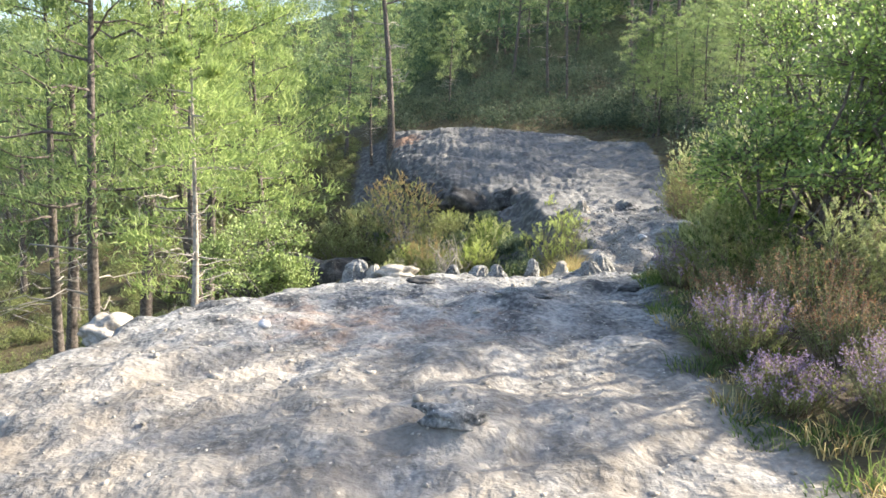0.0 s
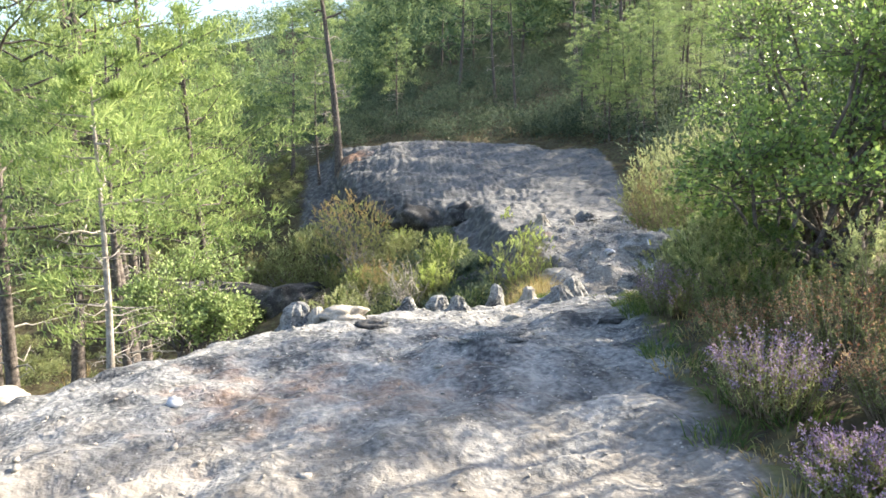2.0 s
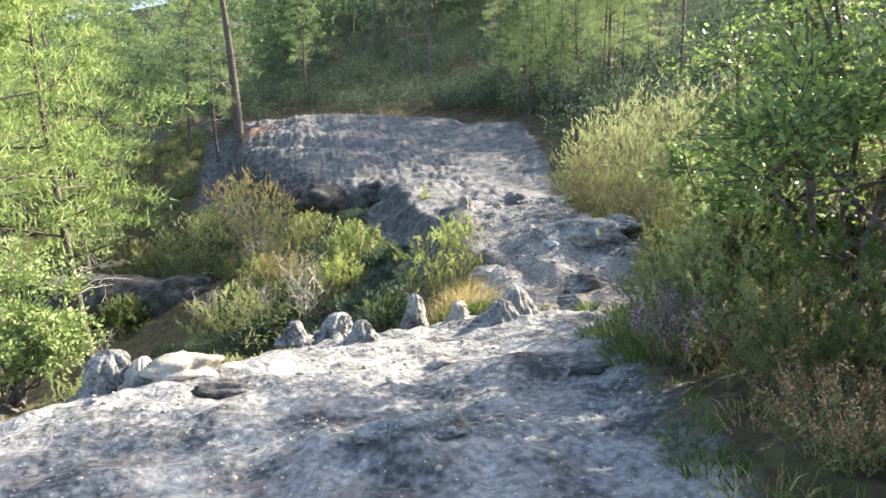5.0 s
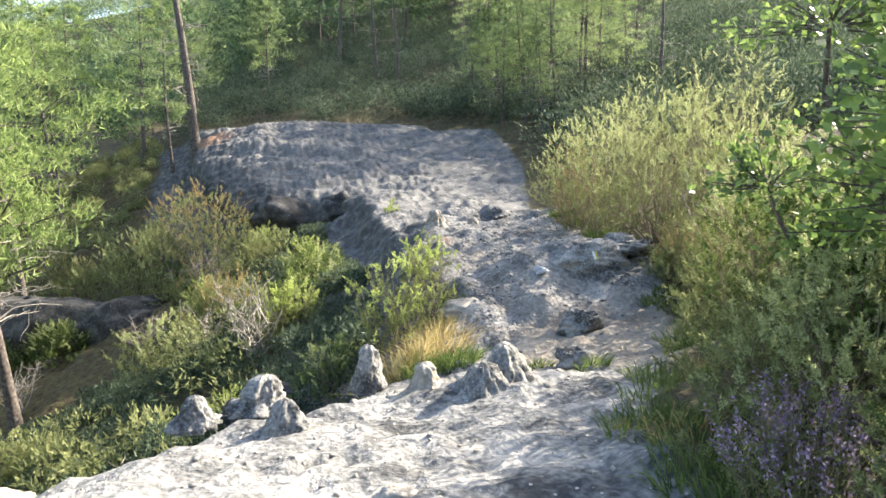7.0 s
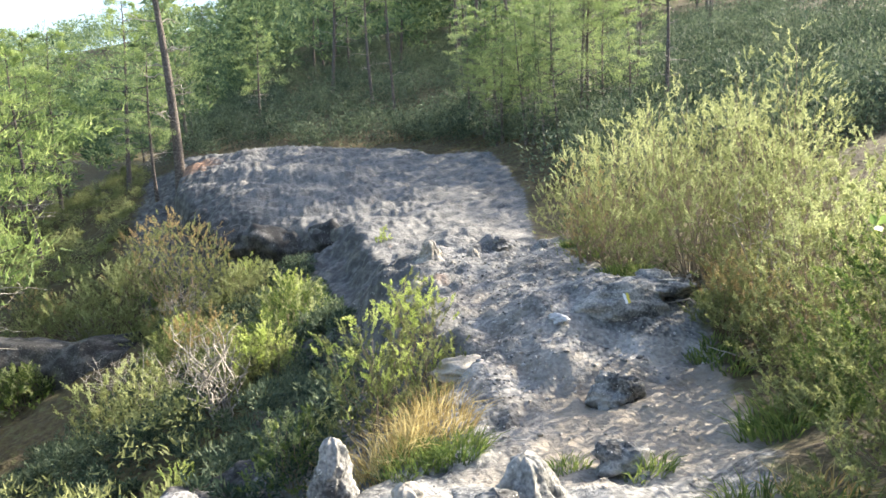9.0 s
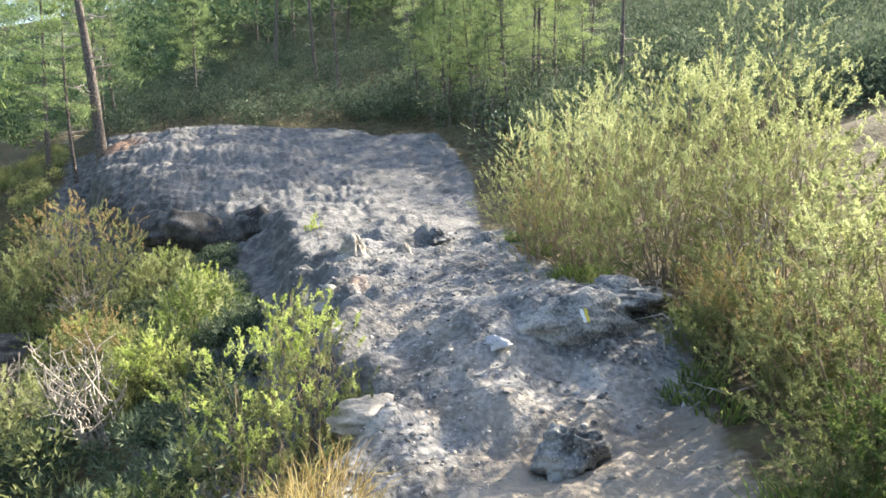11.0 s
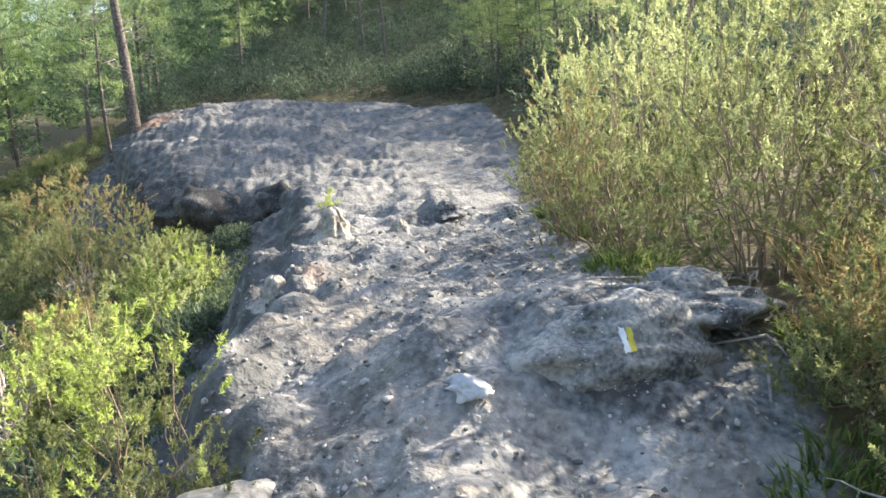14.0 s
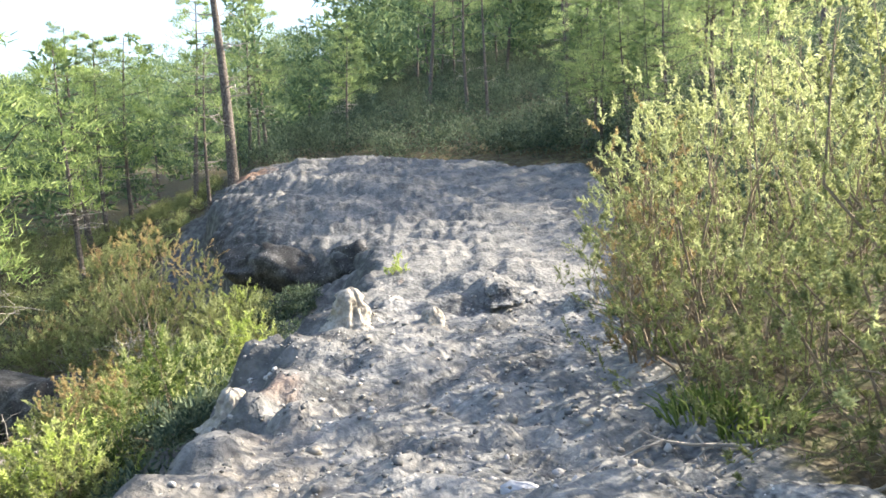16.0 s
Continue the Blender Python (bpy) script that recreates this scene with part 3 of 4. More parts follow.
def heath_mesh(h, w, n, seed, leaf=0.03, tip_share=0.45, plumes=26):
    """Heath: forked stems that open into upright heads, each head clad in feathery sprays. Returns stems, foliage and tips arrays."""
    rng = np.random.default_rng(seed)
    stems, fol, tips = [], [], []
    heads = max(7, plumes * 2 // 3)
    count = max(40, n // 42)
    per = max(5, count // heads)
    spray = min(leaf * 2.7, 0.25 * h)
    for p in range(heads):
        a, q = p * 2.4 + rng.normal() * 0.3, math.sqrt((p + 0.5) / heads)
        r = q * w * 0.42
        dome = math.sqrt(max(0.06, 1 - q ** 2.6)) * rng.uniform(0.72, 1.0)
        lift = dome if rng.uniform() < 0.62 else dome * rng.uniform(0.3, 0.7)
        size = np.array([w * rng.uniform(0.12, 0.18), w * rng.uniform(0.12, 0.18), h * rng.uniform(0.15, 0.24)])
        centre = np.array([math.cos(a) * r, math.sin(a) * r, max(size[2] * 0.75, h * lift - size[2] - spray * 0.5)])
        foot = np.array([math.cos(a) * r * 0.4, math.sin(a) * r * 0.4, 0])
        stems.append(tube(bent(foot, centre + (0, 0, size[2] * 0.6), rng, 0, 6, 0.05), np.linspace(0.007, 0.002, 6) * (h ** 0.5), 4))
        d = unit(rng.normal(size=(per, 3)) + (0, 0, 0.25))
        shell = np.where(rng.uniform(size=per) < 0.7, rng.uniform(0.82, 1.08, per), rng.uniform(0.35, 0.8, per))
        base = centre + d * size * shell[:, None]
        low = rng.uniform(size=per) < 0.06
        base[low, 2] *= 0.4
        base[:, 2] = np.maximum(base[:, 2], 0.03)
        way = d * np.array([0.6, 0.6, 0.15]) + rng.normal(size=(per, 3)) * 0.28 + (0, 0, 0.75)
        for i in range(0, per, 7):
            root = foot + (centre - foot) * rng.uniform(0.2, 0.95)
            stems.append(tube(bent(root, base[i], rng, 0, 4, 0.07), np.linspace(0.0035, 0.0013, 4), 3))
        share = base[:, 2] / h
        young = (rng.uniform(size=per) < (tip_share + 0.15) * smooth(share, 0.12, 0.75) * 1.35) & (shell > 0.7)
        fol.append((base[~young], way[~young]))
        tips.append((base[young], way[young]))
    out = [join(stems)]
    for group in (fol, tips):
        b, d = np.concatenate([g[0] for g in group]), np.concatenate([g[1] for g in group])
        if not len(b):
            b, d = np.array([[0, 0, h * 0.7]]), np.array([[0, 0, 1.0]])
        out.append(plume(b, d, spray * rng.uniform(0.55, 1.35, len(b)), rng, leaf * 0.36))
    return out


HEATH_SHAPES = {}


def heath(x, y, h, w, seed, tip=HEATH_TIP, foliage=HEATH, n=9000, leaf=0.045, label="tall green heath bush with feathery tips", plumes=26, z=None, turn=0.0, tip_share=0.45, name="heath_bush", group="heath bushes"):
    key = (seed, h, w, n, tip.name, foliage.name)
    if key not in HEATH_SHAPES:
        s, f, t = heath_mesh(h, w, n, seed, leaf, plumes=plumes, tip_share=tip_share)
        HEATH_SHAPES[key] = (mesh_from("stems", *s, TWIG), mesh_from("foliage", *f, foliage), mesh_from("tips", *t, tip))
    base = ground_z(x, y) if z is None else z
    ob = thing(name, (x, y, base - 0.05), label, "bush", group, turn=turn)
    for nm, me in zip(("branchwork", "foliage", "young_growth"), HEATH_SHAPES[key]):
        tagged(part(nm, me, ob), kind="stuff")
    return ob


def leafy(x, y, h, w, seed, mat, n=9000, leaf=0.05, label="rounded leafy shrub", z=None, name="leafy_shrub", lumps=14, stem=BARK):
    """A broad-leaved shrub: forked stems and a crown of lobes with leaves on twigs."""
    rng = np.random.default_rng(seed)
    wood, base, way = [], [], []
    for i in range(lumps):
        a, r = rng.uniform(0, 2 * math.pi), math.sqrt(rng.uniform()) * w * 0.36
        c = np.array([math.cos(a) * r, math.sin(a) * r, h * rng.uniform(0.2, 0.84)])
        rad = w * rng.uniform(0.13, 0.22)
        line = bent((rng.normal() * 0.06, rng.normal() * 0.06, 0), c, rng, 0, 6, 0.07)
        wood.append(tube(line, np.linspace(0.019, 0.006, 6) * h ** 0.5, 5))
        twigs = 26
        for t in range(twigs):
            d = rng.normal(size=3)
            d[2] = abs(d[2]) * 0.8 - 0.15
            d /= np.linalg.norm(d)
            end = c + d * rad * rng.uniform(0.75, 1.35)
            wood.append(tube(np.linspace(c + d * rad * 0.2, end, 3), [0.006, 0.004, 0.002], 3))
            per = n // (lumps * twigs)
            k = rng.uniform(0.35, 1.05, per)[:, None]
            base.append(c + (end - c) * k + rng.normal(size=(per, 3)) * rad * 0.13)
            way.append(d + rng.normal(size=(per, 3)) * 0.8)
    b, d = np.concatenate(base), np.concatenate(way)
    ob = thing(name, (x, y, (ground_z(x, y) if z is None else z) - 0.05), label, "shrub")
    tagged(part("branchwork", mesh_from("branchwork", *join(wood), stem), ob), kind="stuff")
    part("foliage", mesh_from("foliage", *blades(b, d, leaf * rng.uniform(0.6, 1.3, len(b)), leaf * 0.55, rng), mat), ob)
    return ob


def tuft(x, y, r, h, n, seed, mat, label, name="grass_tuft", z=None, width=0.007):
    rng = np.random.default_rng(seed)
    a, q = rng.uniform(0, 2 * math.pi, n), np.sqrt(rng.uniform(0, 1, n)) * r
    base = np.stack([np.cos(a) * q, np.sin(a) * q, np.zeros(n)], 1)
    zz = height(base[:, 0] + x, base[:, 1] + y)
    z0 = ground_z(x, y)
    base[:, 2] = zz - z0 - 0.01
    way = np.stack([np.cos(a) * q / r * 0.5 + rng.normal(size=n) * 0.3, np.sin(a) * q / r * 0.5 + rng.normal(size=n) * 0.3, np.ones(n)], 1)
    way = unit(way)
    L = h * rng.uniform(0.4, 1.1, n)[:, None]
    side = unit(np.cross(way, rng.normal(size=(n, 3)))) * width
    mid = base + way * L * 0.55
    droop = way * np.array([1.9, 1.9, 0.55])
    tip = mid + droop * L * 0.45
    v = np.stack([base - side, base + side, mid + side * 0.7, mid - side * 0.7, tip], 1).reshape(-1, 3)
    k = np.arange(n)[:, None] * 5
    f = np.concatenate([k + np.array([0, 1, 2]), k + np.array([0, 2, 3]), k + np.array([3, 2, 4])])
    ob = new(name, mesh_from(name, v, f, mat))
    ob.location = (x, y, z0)
    return tagged(ob, label, "grass", group="grass tufts", kind="")


def heather(x, y, h, w, seed, flower=PURPLE, label="purple-flowering heather bush beside the slab", n=150, green=HEATH, turn=0):
    """Low heather: many upright spikes, green below, flower bells above."""
    rng = np.random.default_rng(seed)
    stems, gb, gw, fb, fw = [], [], [], [], []
    for i in range(n):
        a, r = rng.uniform(0, 2 * math.pi), math.sqrt(rng.uniform()) * w * 0.5
        foot = np.array([math.cos(a) * r * 0.55, math.sin(a) * r * 0.55, 0])
        top = np.array([math.cos(a) * r + rng.normal() * 0.03, math.sin(a) * r + rng.normal() * 0.03, h * rng.uniform(0.6, 1.05) * (1 - 0.3 * (2 * r / w) ** 2)])
        stems.append(tube(np.linspace(foot, top, 3), [0.004, 0.003, 0.001], 3))
        k = rng.uniform(0.2, 0.8, 34)[:, None]
        gb.append(foot + (top - foot) * k + rng.normal(size=(34, 3)) * 0.014)
        gw.append(rng.normal(size=(34, 3)) * 0.6 + (0, 0, 0.7))
        k = rng.uniform(0.7, 1.0, 16)[:, None]
        fb.append(foot + (top - foot) * k + rng.normal(size=(16, 3)) * 0.008)
        fw.append(rng.normal(size=(16, 3)) * 0.8 + (0, 0, 0.4))
    ob = thing("heather", (x, y, ground_z(x, y) - 0.02), label, "heather", "heather clumps", turn=turn)
    tagged(part("branchwork", mesh_from("branchwork", *join(stems), TWIG), ob), kind="stuff")
    b, d = np.concatenate(gb), np.concatenate(gw)
    part("foliage", mesh_from("foliage", *blades(b, d, 0.022 * rng.uniform(0.7, 1.5, len(b)), 0.007, rng, "blade"), green), ob)
    b, d = np.concatenate(fb), np.concatenate(fw)
    part("bloom", mesh_from("bloom", *blades(b, d, 0.014 * rng.uniform(0.7, 1.5, len(b)), 0.009, rng), flower), ob)
    return ob


def pine_arrays(h, crown_from, spread_r, seed, clumps=70, needles=45, needle=0.28, trunk_r=0.12, lean=0.03, dead=6, sides=8):
    """A pine: bent tapered trunk, limbs in loose tiers, needle tufts at the twigs' ends, dead snags below."""
    rng = np.random.default_rng(seed)
    k = 10
    t = np.linspace(0, 1, k)
    ph = rng.uniform(0, 6.28, 2)
    trunk = np.stack([lean * h * t + 0.02 * h * np.sin(3.1 * t + ph[0]) - 0.02 * h * math.sin(ph[0]), 0.02 * h * np.sin(2.7 * t + ph[1]) - 0.02 * h * math.sin(ph[1]), h * t - 0.3], 1)
    tv = tube(trunk, trunk_r * (1 - 0.85 * t) * np.where(t < 0.05, 1.25, 1), sides)
    limbs, snags, base, way = [], [], [], []
    at = lambda u: np.array([np.interp(u, t, trunk[:, i]) for i in range(3)])
    count = max(8, clumps // 4)
    for i in range(count):
        u = crown_from + (1 - crown_from) * (i + rng.uniform(0, 0.8)) / count
        a = i * 2.4 + rng.normal() * 0.4
        rel = (u - crown_from) / (1 - crown_from)
        reach = spread_r * (0.45 + 0.55 * math.sin(math.pi * min(1, 0.25 + rel * 0.72))) * rng.uniform(0.6, 1.15) * (1 - 0.55 * rel ** 2)
        root = at(min(u, 0.99))
        tip = root + np.array([math.cos(a) * reach, math.sin(a) * reach, reach * rng.uniform(0.05, 0.5)])
        line = bent(root, tip, rng, -0.04 * reach, 5, 0.05)
        limbs.append(tube(line, np.linspace(0.28, 0.06, 5) * trunk_r * (1 - 0.5 * rel), 5))
        for c in range(4):
            w = rng.uniform(0.45, 1.05)
            mid = root + (tip - root) * w + rng.normal(size=3) * reach * 0.16
            d = unit((mid - root)[None] + np.array([[0, 0, reach * 0.5]]))[0]
            nb = needles
            off = rng.normal(size=(nb, 3)) * np.array([0.3, 0.3, 0.13]) * max(0.5, reach) * 0.42
            base.append(mid + off)
            way.append(rng.normal(size=(nb, 3)) * 0.7 + d * 0.6 + (0, 0, 0.35))
    for i in range(dead):
        u = rng.uniform(0.25, crown_from)
        a = rng.uniform(0, 6.28)
        root = at(u)
        L = spread_r * rng.uniform(0.25, 0.7)
        tip = root + np.array([math.cos(a) * L, math.sin(a) * L, rng.uniform(-0.1, 0.25) * L])
        snag = [tube(bent(root, tip, rng, 0.05 * L, 5, 0.08), np.linspace(0.16, 0.03, 5) * trunk_r, 4)]
        for s in range(3):
            r2 = root + (tip - root) * rng.uniform(0.4, 0.9)
            t2 = r2 + rng.normal(size=3) * L * 0.3
            snag.append(tube(bent(r2, t2, rng, 0, 4, 0.08), np.linspace(0.06, 0.015, 4) * trunk_r, 3))
        snags.append(join(snag))
    b, d = np.concatenate(base), np.concatenate(way)
    leaves = blades(b, d, needle * rng.uniform(0.7, 1.4, len(b)), needle * 0.17, rng, "blade")
    return tv, limbs, snags, leaves


def pine(name, at, label, arrays, mats, group="pines"):
    ob = thing(name, at, label, "tree", group)
    tv, limbs, snags, leaves = arrays
    part("trunk", mesh_from("trunk", *tv, mats[0], True), ob)
    for limb in limbs:
        part("limb", mesh_from("limb", *limb, mats[0]), ob)
    for snag in snags:
        part("dead_branch", mesh_from("dead_branch", *snag, DEAD_WOOD), ob, "bare grey dead branch")
    part("crown", mesh_from("crown", *leaves, mats[1]), ob)
    return ob

# ---- heath and shrubs beside the way ----
heath(1.8, 11.95, 1.5, 1.0, 101, LIME_TIP, HEATH, 16000, 0.045, "lime-green heath bush lit by the sun", 22, tip_share=0.6)
heath(2.25, 12.25, 1.6, 0.85, 102, LIME_TIP, HEATH, 14000, 0.045, "tall lime-green heath bush beside the path", 16, tip_share=0.55)
heath(1.12, 12.0, 0.75, 0.75, 103, HEATH_TIP, GRASS, 7000, 0.045, "rounded green heath bush below the path", 22)
heath(-0.1, 13.55, 0.85, 0.62, 104, LIME_TIP, HEATH, 6000, 0.045, "small yellow-green heath bush on the slope", 20, tip_share=0.7)
heath(-0.45, 12.6, 0.6, 0.4, 105, LIME_TIP, HEATH, 3000, 0.045, "small lime heath sprig by the rim", 12, tip_share=0.7)
heath(0.85, 17.4, 1.05, 0.8, 106, GRASS, GRASS, 6000, 0.06, "dark green broom bush in the hollow", 22)
heath(-1.5, 25.6, 2.6, 3.2, 107, DRY_TIP, HEATH, 26000, 0.085, "half-dry yellowish heath bush with bare twigs", 34, z=-2.45)
heath(-3.2, 28.5, 2.5, 3.2, 108, HEATH_TIP, HEATH, 22000, 0.085, "tall olive heath bush on the slope", 30)
heath(0.3, 24.5, 1.2, 1.9, 110, HEATH_TIP, HEATH, 14000, 0.07, "low olive heath bush under the rock brow", 24)
heath(-0.9, 21.0, 1.3, 1.8, 111, HEATH_TIP, GRASS, 14000, 0.07, "green heath bush in the hollow", 24)
heath(-5.2, 30.0, 2.2, 2.6, 113, HEATH_TIP, HEATH, 16000, 0.085, "olive heath bush below the rock back", 28)
heath(1.3, 19.5, 0.9, 1.3, 114, HEATH_TIP, GRASS, 6000, 0.06, "low green heath bush on the slope", 20)
heath(3.5, 23.0, 0.4, 0.4, 115, LIME_TIP, LIME_TIP, 1500, 0.06, "small bright yellow sprig on the rock", 8)
rng = np.random.default_rng(55)
KINDS = [(1.5, 2.0, 151, HEATH_TIP, HEATH), (1.2, 1.6, 152, HEATH_TIP, GRASS), (1.4, 1.8, 153, DRY_TIP, HEATH), (1.0, 1.3, 154, LIME_TIP, HEATH)]
placed = 0
while placed < 34:
    x, y = rng.uniform(-9, 1.4), rng.uniform(14.5, 33)
    if x > left_edge(y) - 1.5 or (-8 < x < -1.9 and 16.5 < y < 25.5) or (y < 20 and x > -1.6 and rng.uniform() < 0.7):
        continue
    h, w, seed, tip, fol = KINDS[placed % 4]
    heath(float(x), float(y), h, w, seed, tip, fol, 9500, 0.09, "sunlit heath bush on the valley slope", 26, turn=float(rng.uniform(0, 360)))
    placed += 1
BIG = dict(leaf=0.045, plumes=48, tip_share=0.62)
heath(3.5, 8.3, 1.25, 1.3, 121, GRASS, HEATH, 32000, label="dense dark green heath bush at the path's turn", **BIG)
heath(4.3, 9.2, 1.5, 1.3, 122, HEATH_TIP, GRASS, 32000, label="dense green heath bush beside the hollow", **BIG)
heath(5.0, 10.5, 1.9, 1.6, 123, HEATH_TIP, HEATH, 36000, label="tall feathery heath bush above the path", **BIG)
heath(5.55, 11.7, 2.4, 1.8, 124, HEATH_TIP, HEATH, 36000, label="tallest feathery heath bush with pale tips", **BIG)
heath(5.45, 13.1, 2.1, 1.7, 125, HEATH_TIP, HEATH, 36000, label="feathery heath bush with brown inner twigs", **BIG)
heath(5.3, 14.5, 2.0, 1.6, 126, HEATH_TIP, HEATH, 32000, label="pale-tipped heath bush beside the ridge path", **BIG)
heath(4.95, 14.9, 2.15, 0.6, 127, HEATH_TIP, DRY_TIP, 6000, 0.045, "slender upright heath plume", 14)
heath(6.1, 15.8, 1.8, 1.6, 128, HEATH_TIP, HEATH, 28000, label="green hidden heath bush added behind the ridge path for shade", **BIG)
heath(6.4, 13.2, 2.7, 1.9, 129, HEATH_TIP, HEATH, 28000, label="tall heath bush on the bank", **BIG)
heath(5.9, 9.6, 2.1, 1.8, 130, HEATH_TIP, HEATH, 28000, label="tall heath bush on the bank", **BIG)
# Next three bushes are hidden from view, added to shade the ridge path
heath(6.0, 17.3, 1.9, 1.6, 138, HEATH_TIP, HEATH, 20000, label="hidden heath bush added behind the ridge path for shade", **BIG)
heath(7.3, 16.6, 2.5, 2.0, 129, HEATH_TIP, HEATH, 28000, label="hidden tall heath bush added higher on the bank for shade", **BIG)
heath(7.4, 14.6, 2.5, 2.0, 129, HEATH_TIP, HEATH, 28000, label="hidden tall heath bush added higher on the bank for shade", turn=90, **BIG)
heath(4.6, 8.2, 1.9, 1.7, 131, HEATH_TIP, HEATH, 28000, label="heath bush behind the oak scrub", **BIG)
heath(2.85, 7.3, 0.95, 1.2, 132, HEATH_TIP, HEATH, 28000, label="low heath bush under the oak scrub", **BIG)
heath(2.75, 6.2, 0.85, 1.2, 133, GRASS, HEATH, 26000, label="low green heath bush under the oak scrub", **BIG)
heath(3.0, 5.2, 0.9, 1.3, 134, HEATH_TIP, HEATH, 24000, label="low heath bush behind the heather", **BIG)
heath(5.05, 12.0, 0.6, 0.7, 135, DRY_TIP, HEATH, 14000, label="straw-coloured heath on the rock bank", **BIG)
heath(5.0, 11.3, 0.9, 0.9, 136, DRY_TIP, HEATH, 16000, label="brown heath at the bank's foot", **BIG)
heath(4.4, 10.1, 0.6, 0.8, 137, GRASS, HEATH, 14000, label="green heath at the hollow's edge", **BIG)
leafy(3.55, 6.5, 2.7, 2.3, 201, OAK_LEAF, 10500, 0.055, "dense glossy green oak scrub beside the path", name="oak_shrub", lumps=20)
leafy(4.2, 7.6, 3.2, 2.6, 202, OAK_LEAF, 10500, 0.05, "tall glossy oak scrub on the bank", name="oak_shrub", lumps=18)
leafy(5.2, 6.9, 4.0, 3.0, 203, OAK_LEAF, 8500, 0.05, "tall shaded oak scrub on the bank", name="oak_shrub", lumps=18)
leafy(4.7, 5.0, 3.7, 2.3, 205, OAK_LEAF, 3600, 0.05, "tall shaded oak scrub behind the heather", name="oak_shrub", lumps=20)
leafy(3.35, 7.75, 1.5, 1.3, 206, OAK_LEAF, 7000, 0.045, "low dark oak scrub at the path's turn", name="oak_shrub", lumps=14)
leafy(-3.15, 11.7, 1.75, 2.0, 204, GREY_LEAF, 11000, 0.06, "rounded grey-green leafy shrub below the slab", z=-1.75, lumps=20)
heather(2.0, 4.55, 0.5, 0.7, 301)
heather(2.45, 4.1, 0.48, 0.7, 302, RUSSET, "faded russet heather clump")
heather(1.85, 3.6, 0.3, 0.55, 303, PURPLE, "low pink-flowering heather by the slab")
heather(2.6, 4.9, 0.6, 0.8, 304, RUSSET, "tall faded heather clump")
heather(2.3, 3.3, 0.45, 0.7, 305, PURPLE, "heather clump with scattered pink flowers")
heather(2.38, 6.9, 0.5, 0.6, 306, PURPLE, "small dull-purple heather at the verge")
heather(2.3, 5.5, 0.35, 0.7, 307, RUSSET, "low brownish heather at the verge")
heather(-4.3, 6.7, 0.35, 1.3, 308, RUSSET, "reddish dry heath below the slab", 220)
heather(-4.0, 7.6, 0.35, 1.0, 309, RUSSET, "reddish dry heath below the slab", 180)
rng = np.random.default_rng(77)
for i in range(46):
    y = rng.uniform(2.2, 9.0)
    x = right_edge(y) + 0.12 + abs(rng.normal()) * 0.3
    tuft(float(x), float(y), 0.16, rng.uniform(0.07, 0.19), 90, 400 + i, GRASS if rng.uniform() < 0.85 else STRAW, "fine green grass tuft at the slab's verge", width=0.004)
for i in range(12):
    y = rng.uniform(9.5, 16.5)
    x = right_edge(y) + 0.1 + abs(rng.normal()) * 0.25
    tuft(float(x), float(y), 0.16, rng.uniform(0.1, 0.25), 110, 500 + i, GRASS, "thin green grass tuft under the bushes")
tuft(1.72, 11.1, 0.32, 0.4, 520, 601, STRAW, "dense dry straw-yellow grass tuft", width=0.0035)
tuft(2.1, 11.25, 0.28, 0.38, 380, 602, STRAW, "dry straw-yellow grass tuft beside the path", width=0.0035)
tuft(2.12, 10.72, 0.22, 0.2, 420, 603, GRASS, "fresh green grass tuft at the hollow", width=0.004)
tuft(1.85, 10.75, 0.22, 0.2, 380, 604, GRASS, "fresh green grass tuft at the hollow", width=0.004)
tuft(2.62, 10.05, 0.12, 0.12, 110, 605, GRASS, "small green grass tuft in the sand", width=0.004)
tuft(2.9, 9.7, 0.14, 0.15, 120, 606, GRASS, "green grass tuft beside a boulder", width=0.004)
tuft(4.05, 10.0, 0.3, 0.3, 300, 607, GRASS, "green grass under the heath")
tuft(5.55, 12.7, 0.2, 0.6, 160, 608, STRAW, "tall dry grass under the bushes", width=0.004)
tuft(5.5, 12.2, 0.2, 0.65, 160, 609, STRAW, "tall dry grass under the bushes", width=0.004)


def bare_bush(x, y, h, w, seed, label="bare grey dead bush", n=34):
    rng = np.random.default_rng(seed)
    parts = []
    for i in range(n):
        a, r = rng.uniform(0, 6.28), math.sqrt(rng.uniform()) * w * 0.5
        foot = rng.normal(size=3) * 0.03
        top = np.array([math.cos(a) * r, math.sin(a) * r, h * rng.uniform(0.5, 1.0)])
        line = bent(foot, top, rng, 0, 6, 0.08)
        parts.append(tube(line, np.linspace(0.011, 0.003, 6) * h, 4))
        for q in range(6):
            p = foot + (top - foot) * rng.uniform(0.4, 0.95)
            parts.append(tube(bent(p, p + np.array([*rng.normal(size=2) * 0.15 * w, 0.18 * h * rng.uniform(0.2, 1)]), rng, 0, 4, 0.08), np.linspace(0.005, 0.0015, 4) * h, 3))
    ob = thing("dead_bush", (x, y, ground_z(x, y) - 0.03), label, "bush")
    tagged(part("branchwork", mesh_from("branchwork", *join(parts), DEAD_WOOD), ob), kind="stuff")
    return ob


bare_bush(-0.7, 10.6, 0.8, 0.8, 701, "bare grey dead bush below the rim")
bare_bush(-1.2, 24.4, 1.3, 1.6, 702, "grey leafless twigs beside dry heath")
bare_bush(5.45, 12.0, 1.2, 0.8, 703, "bare branches inside the heath thicket", 5)
bare_bush(-0.6, 26.5, 1.3, 1.0, 704, "dead grey twigs under the rock brow", 16)

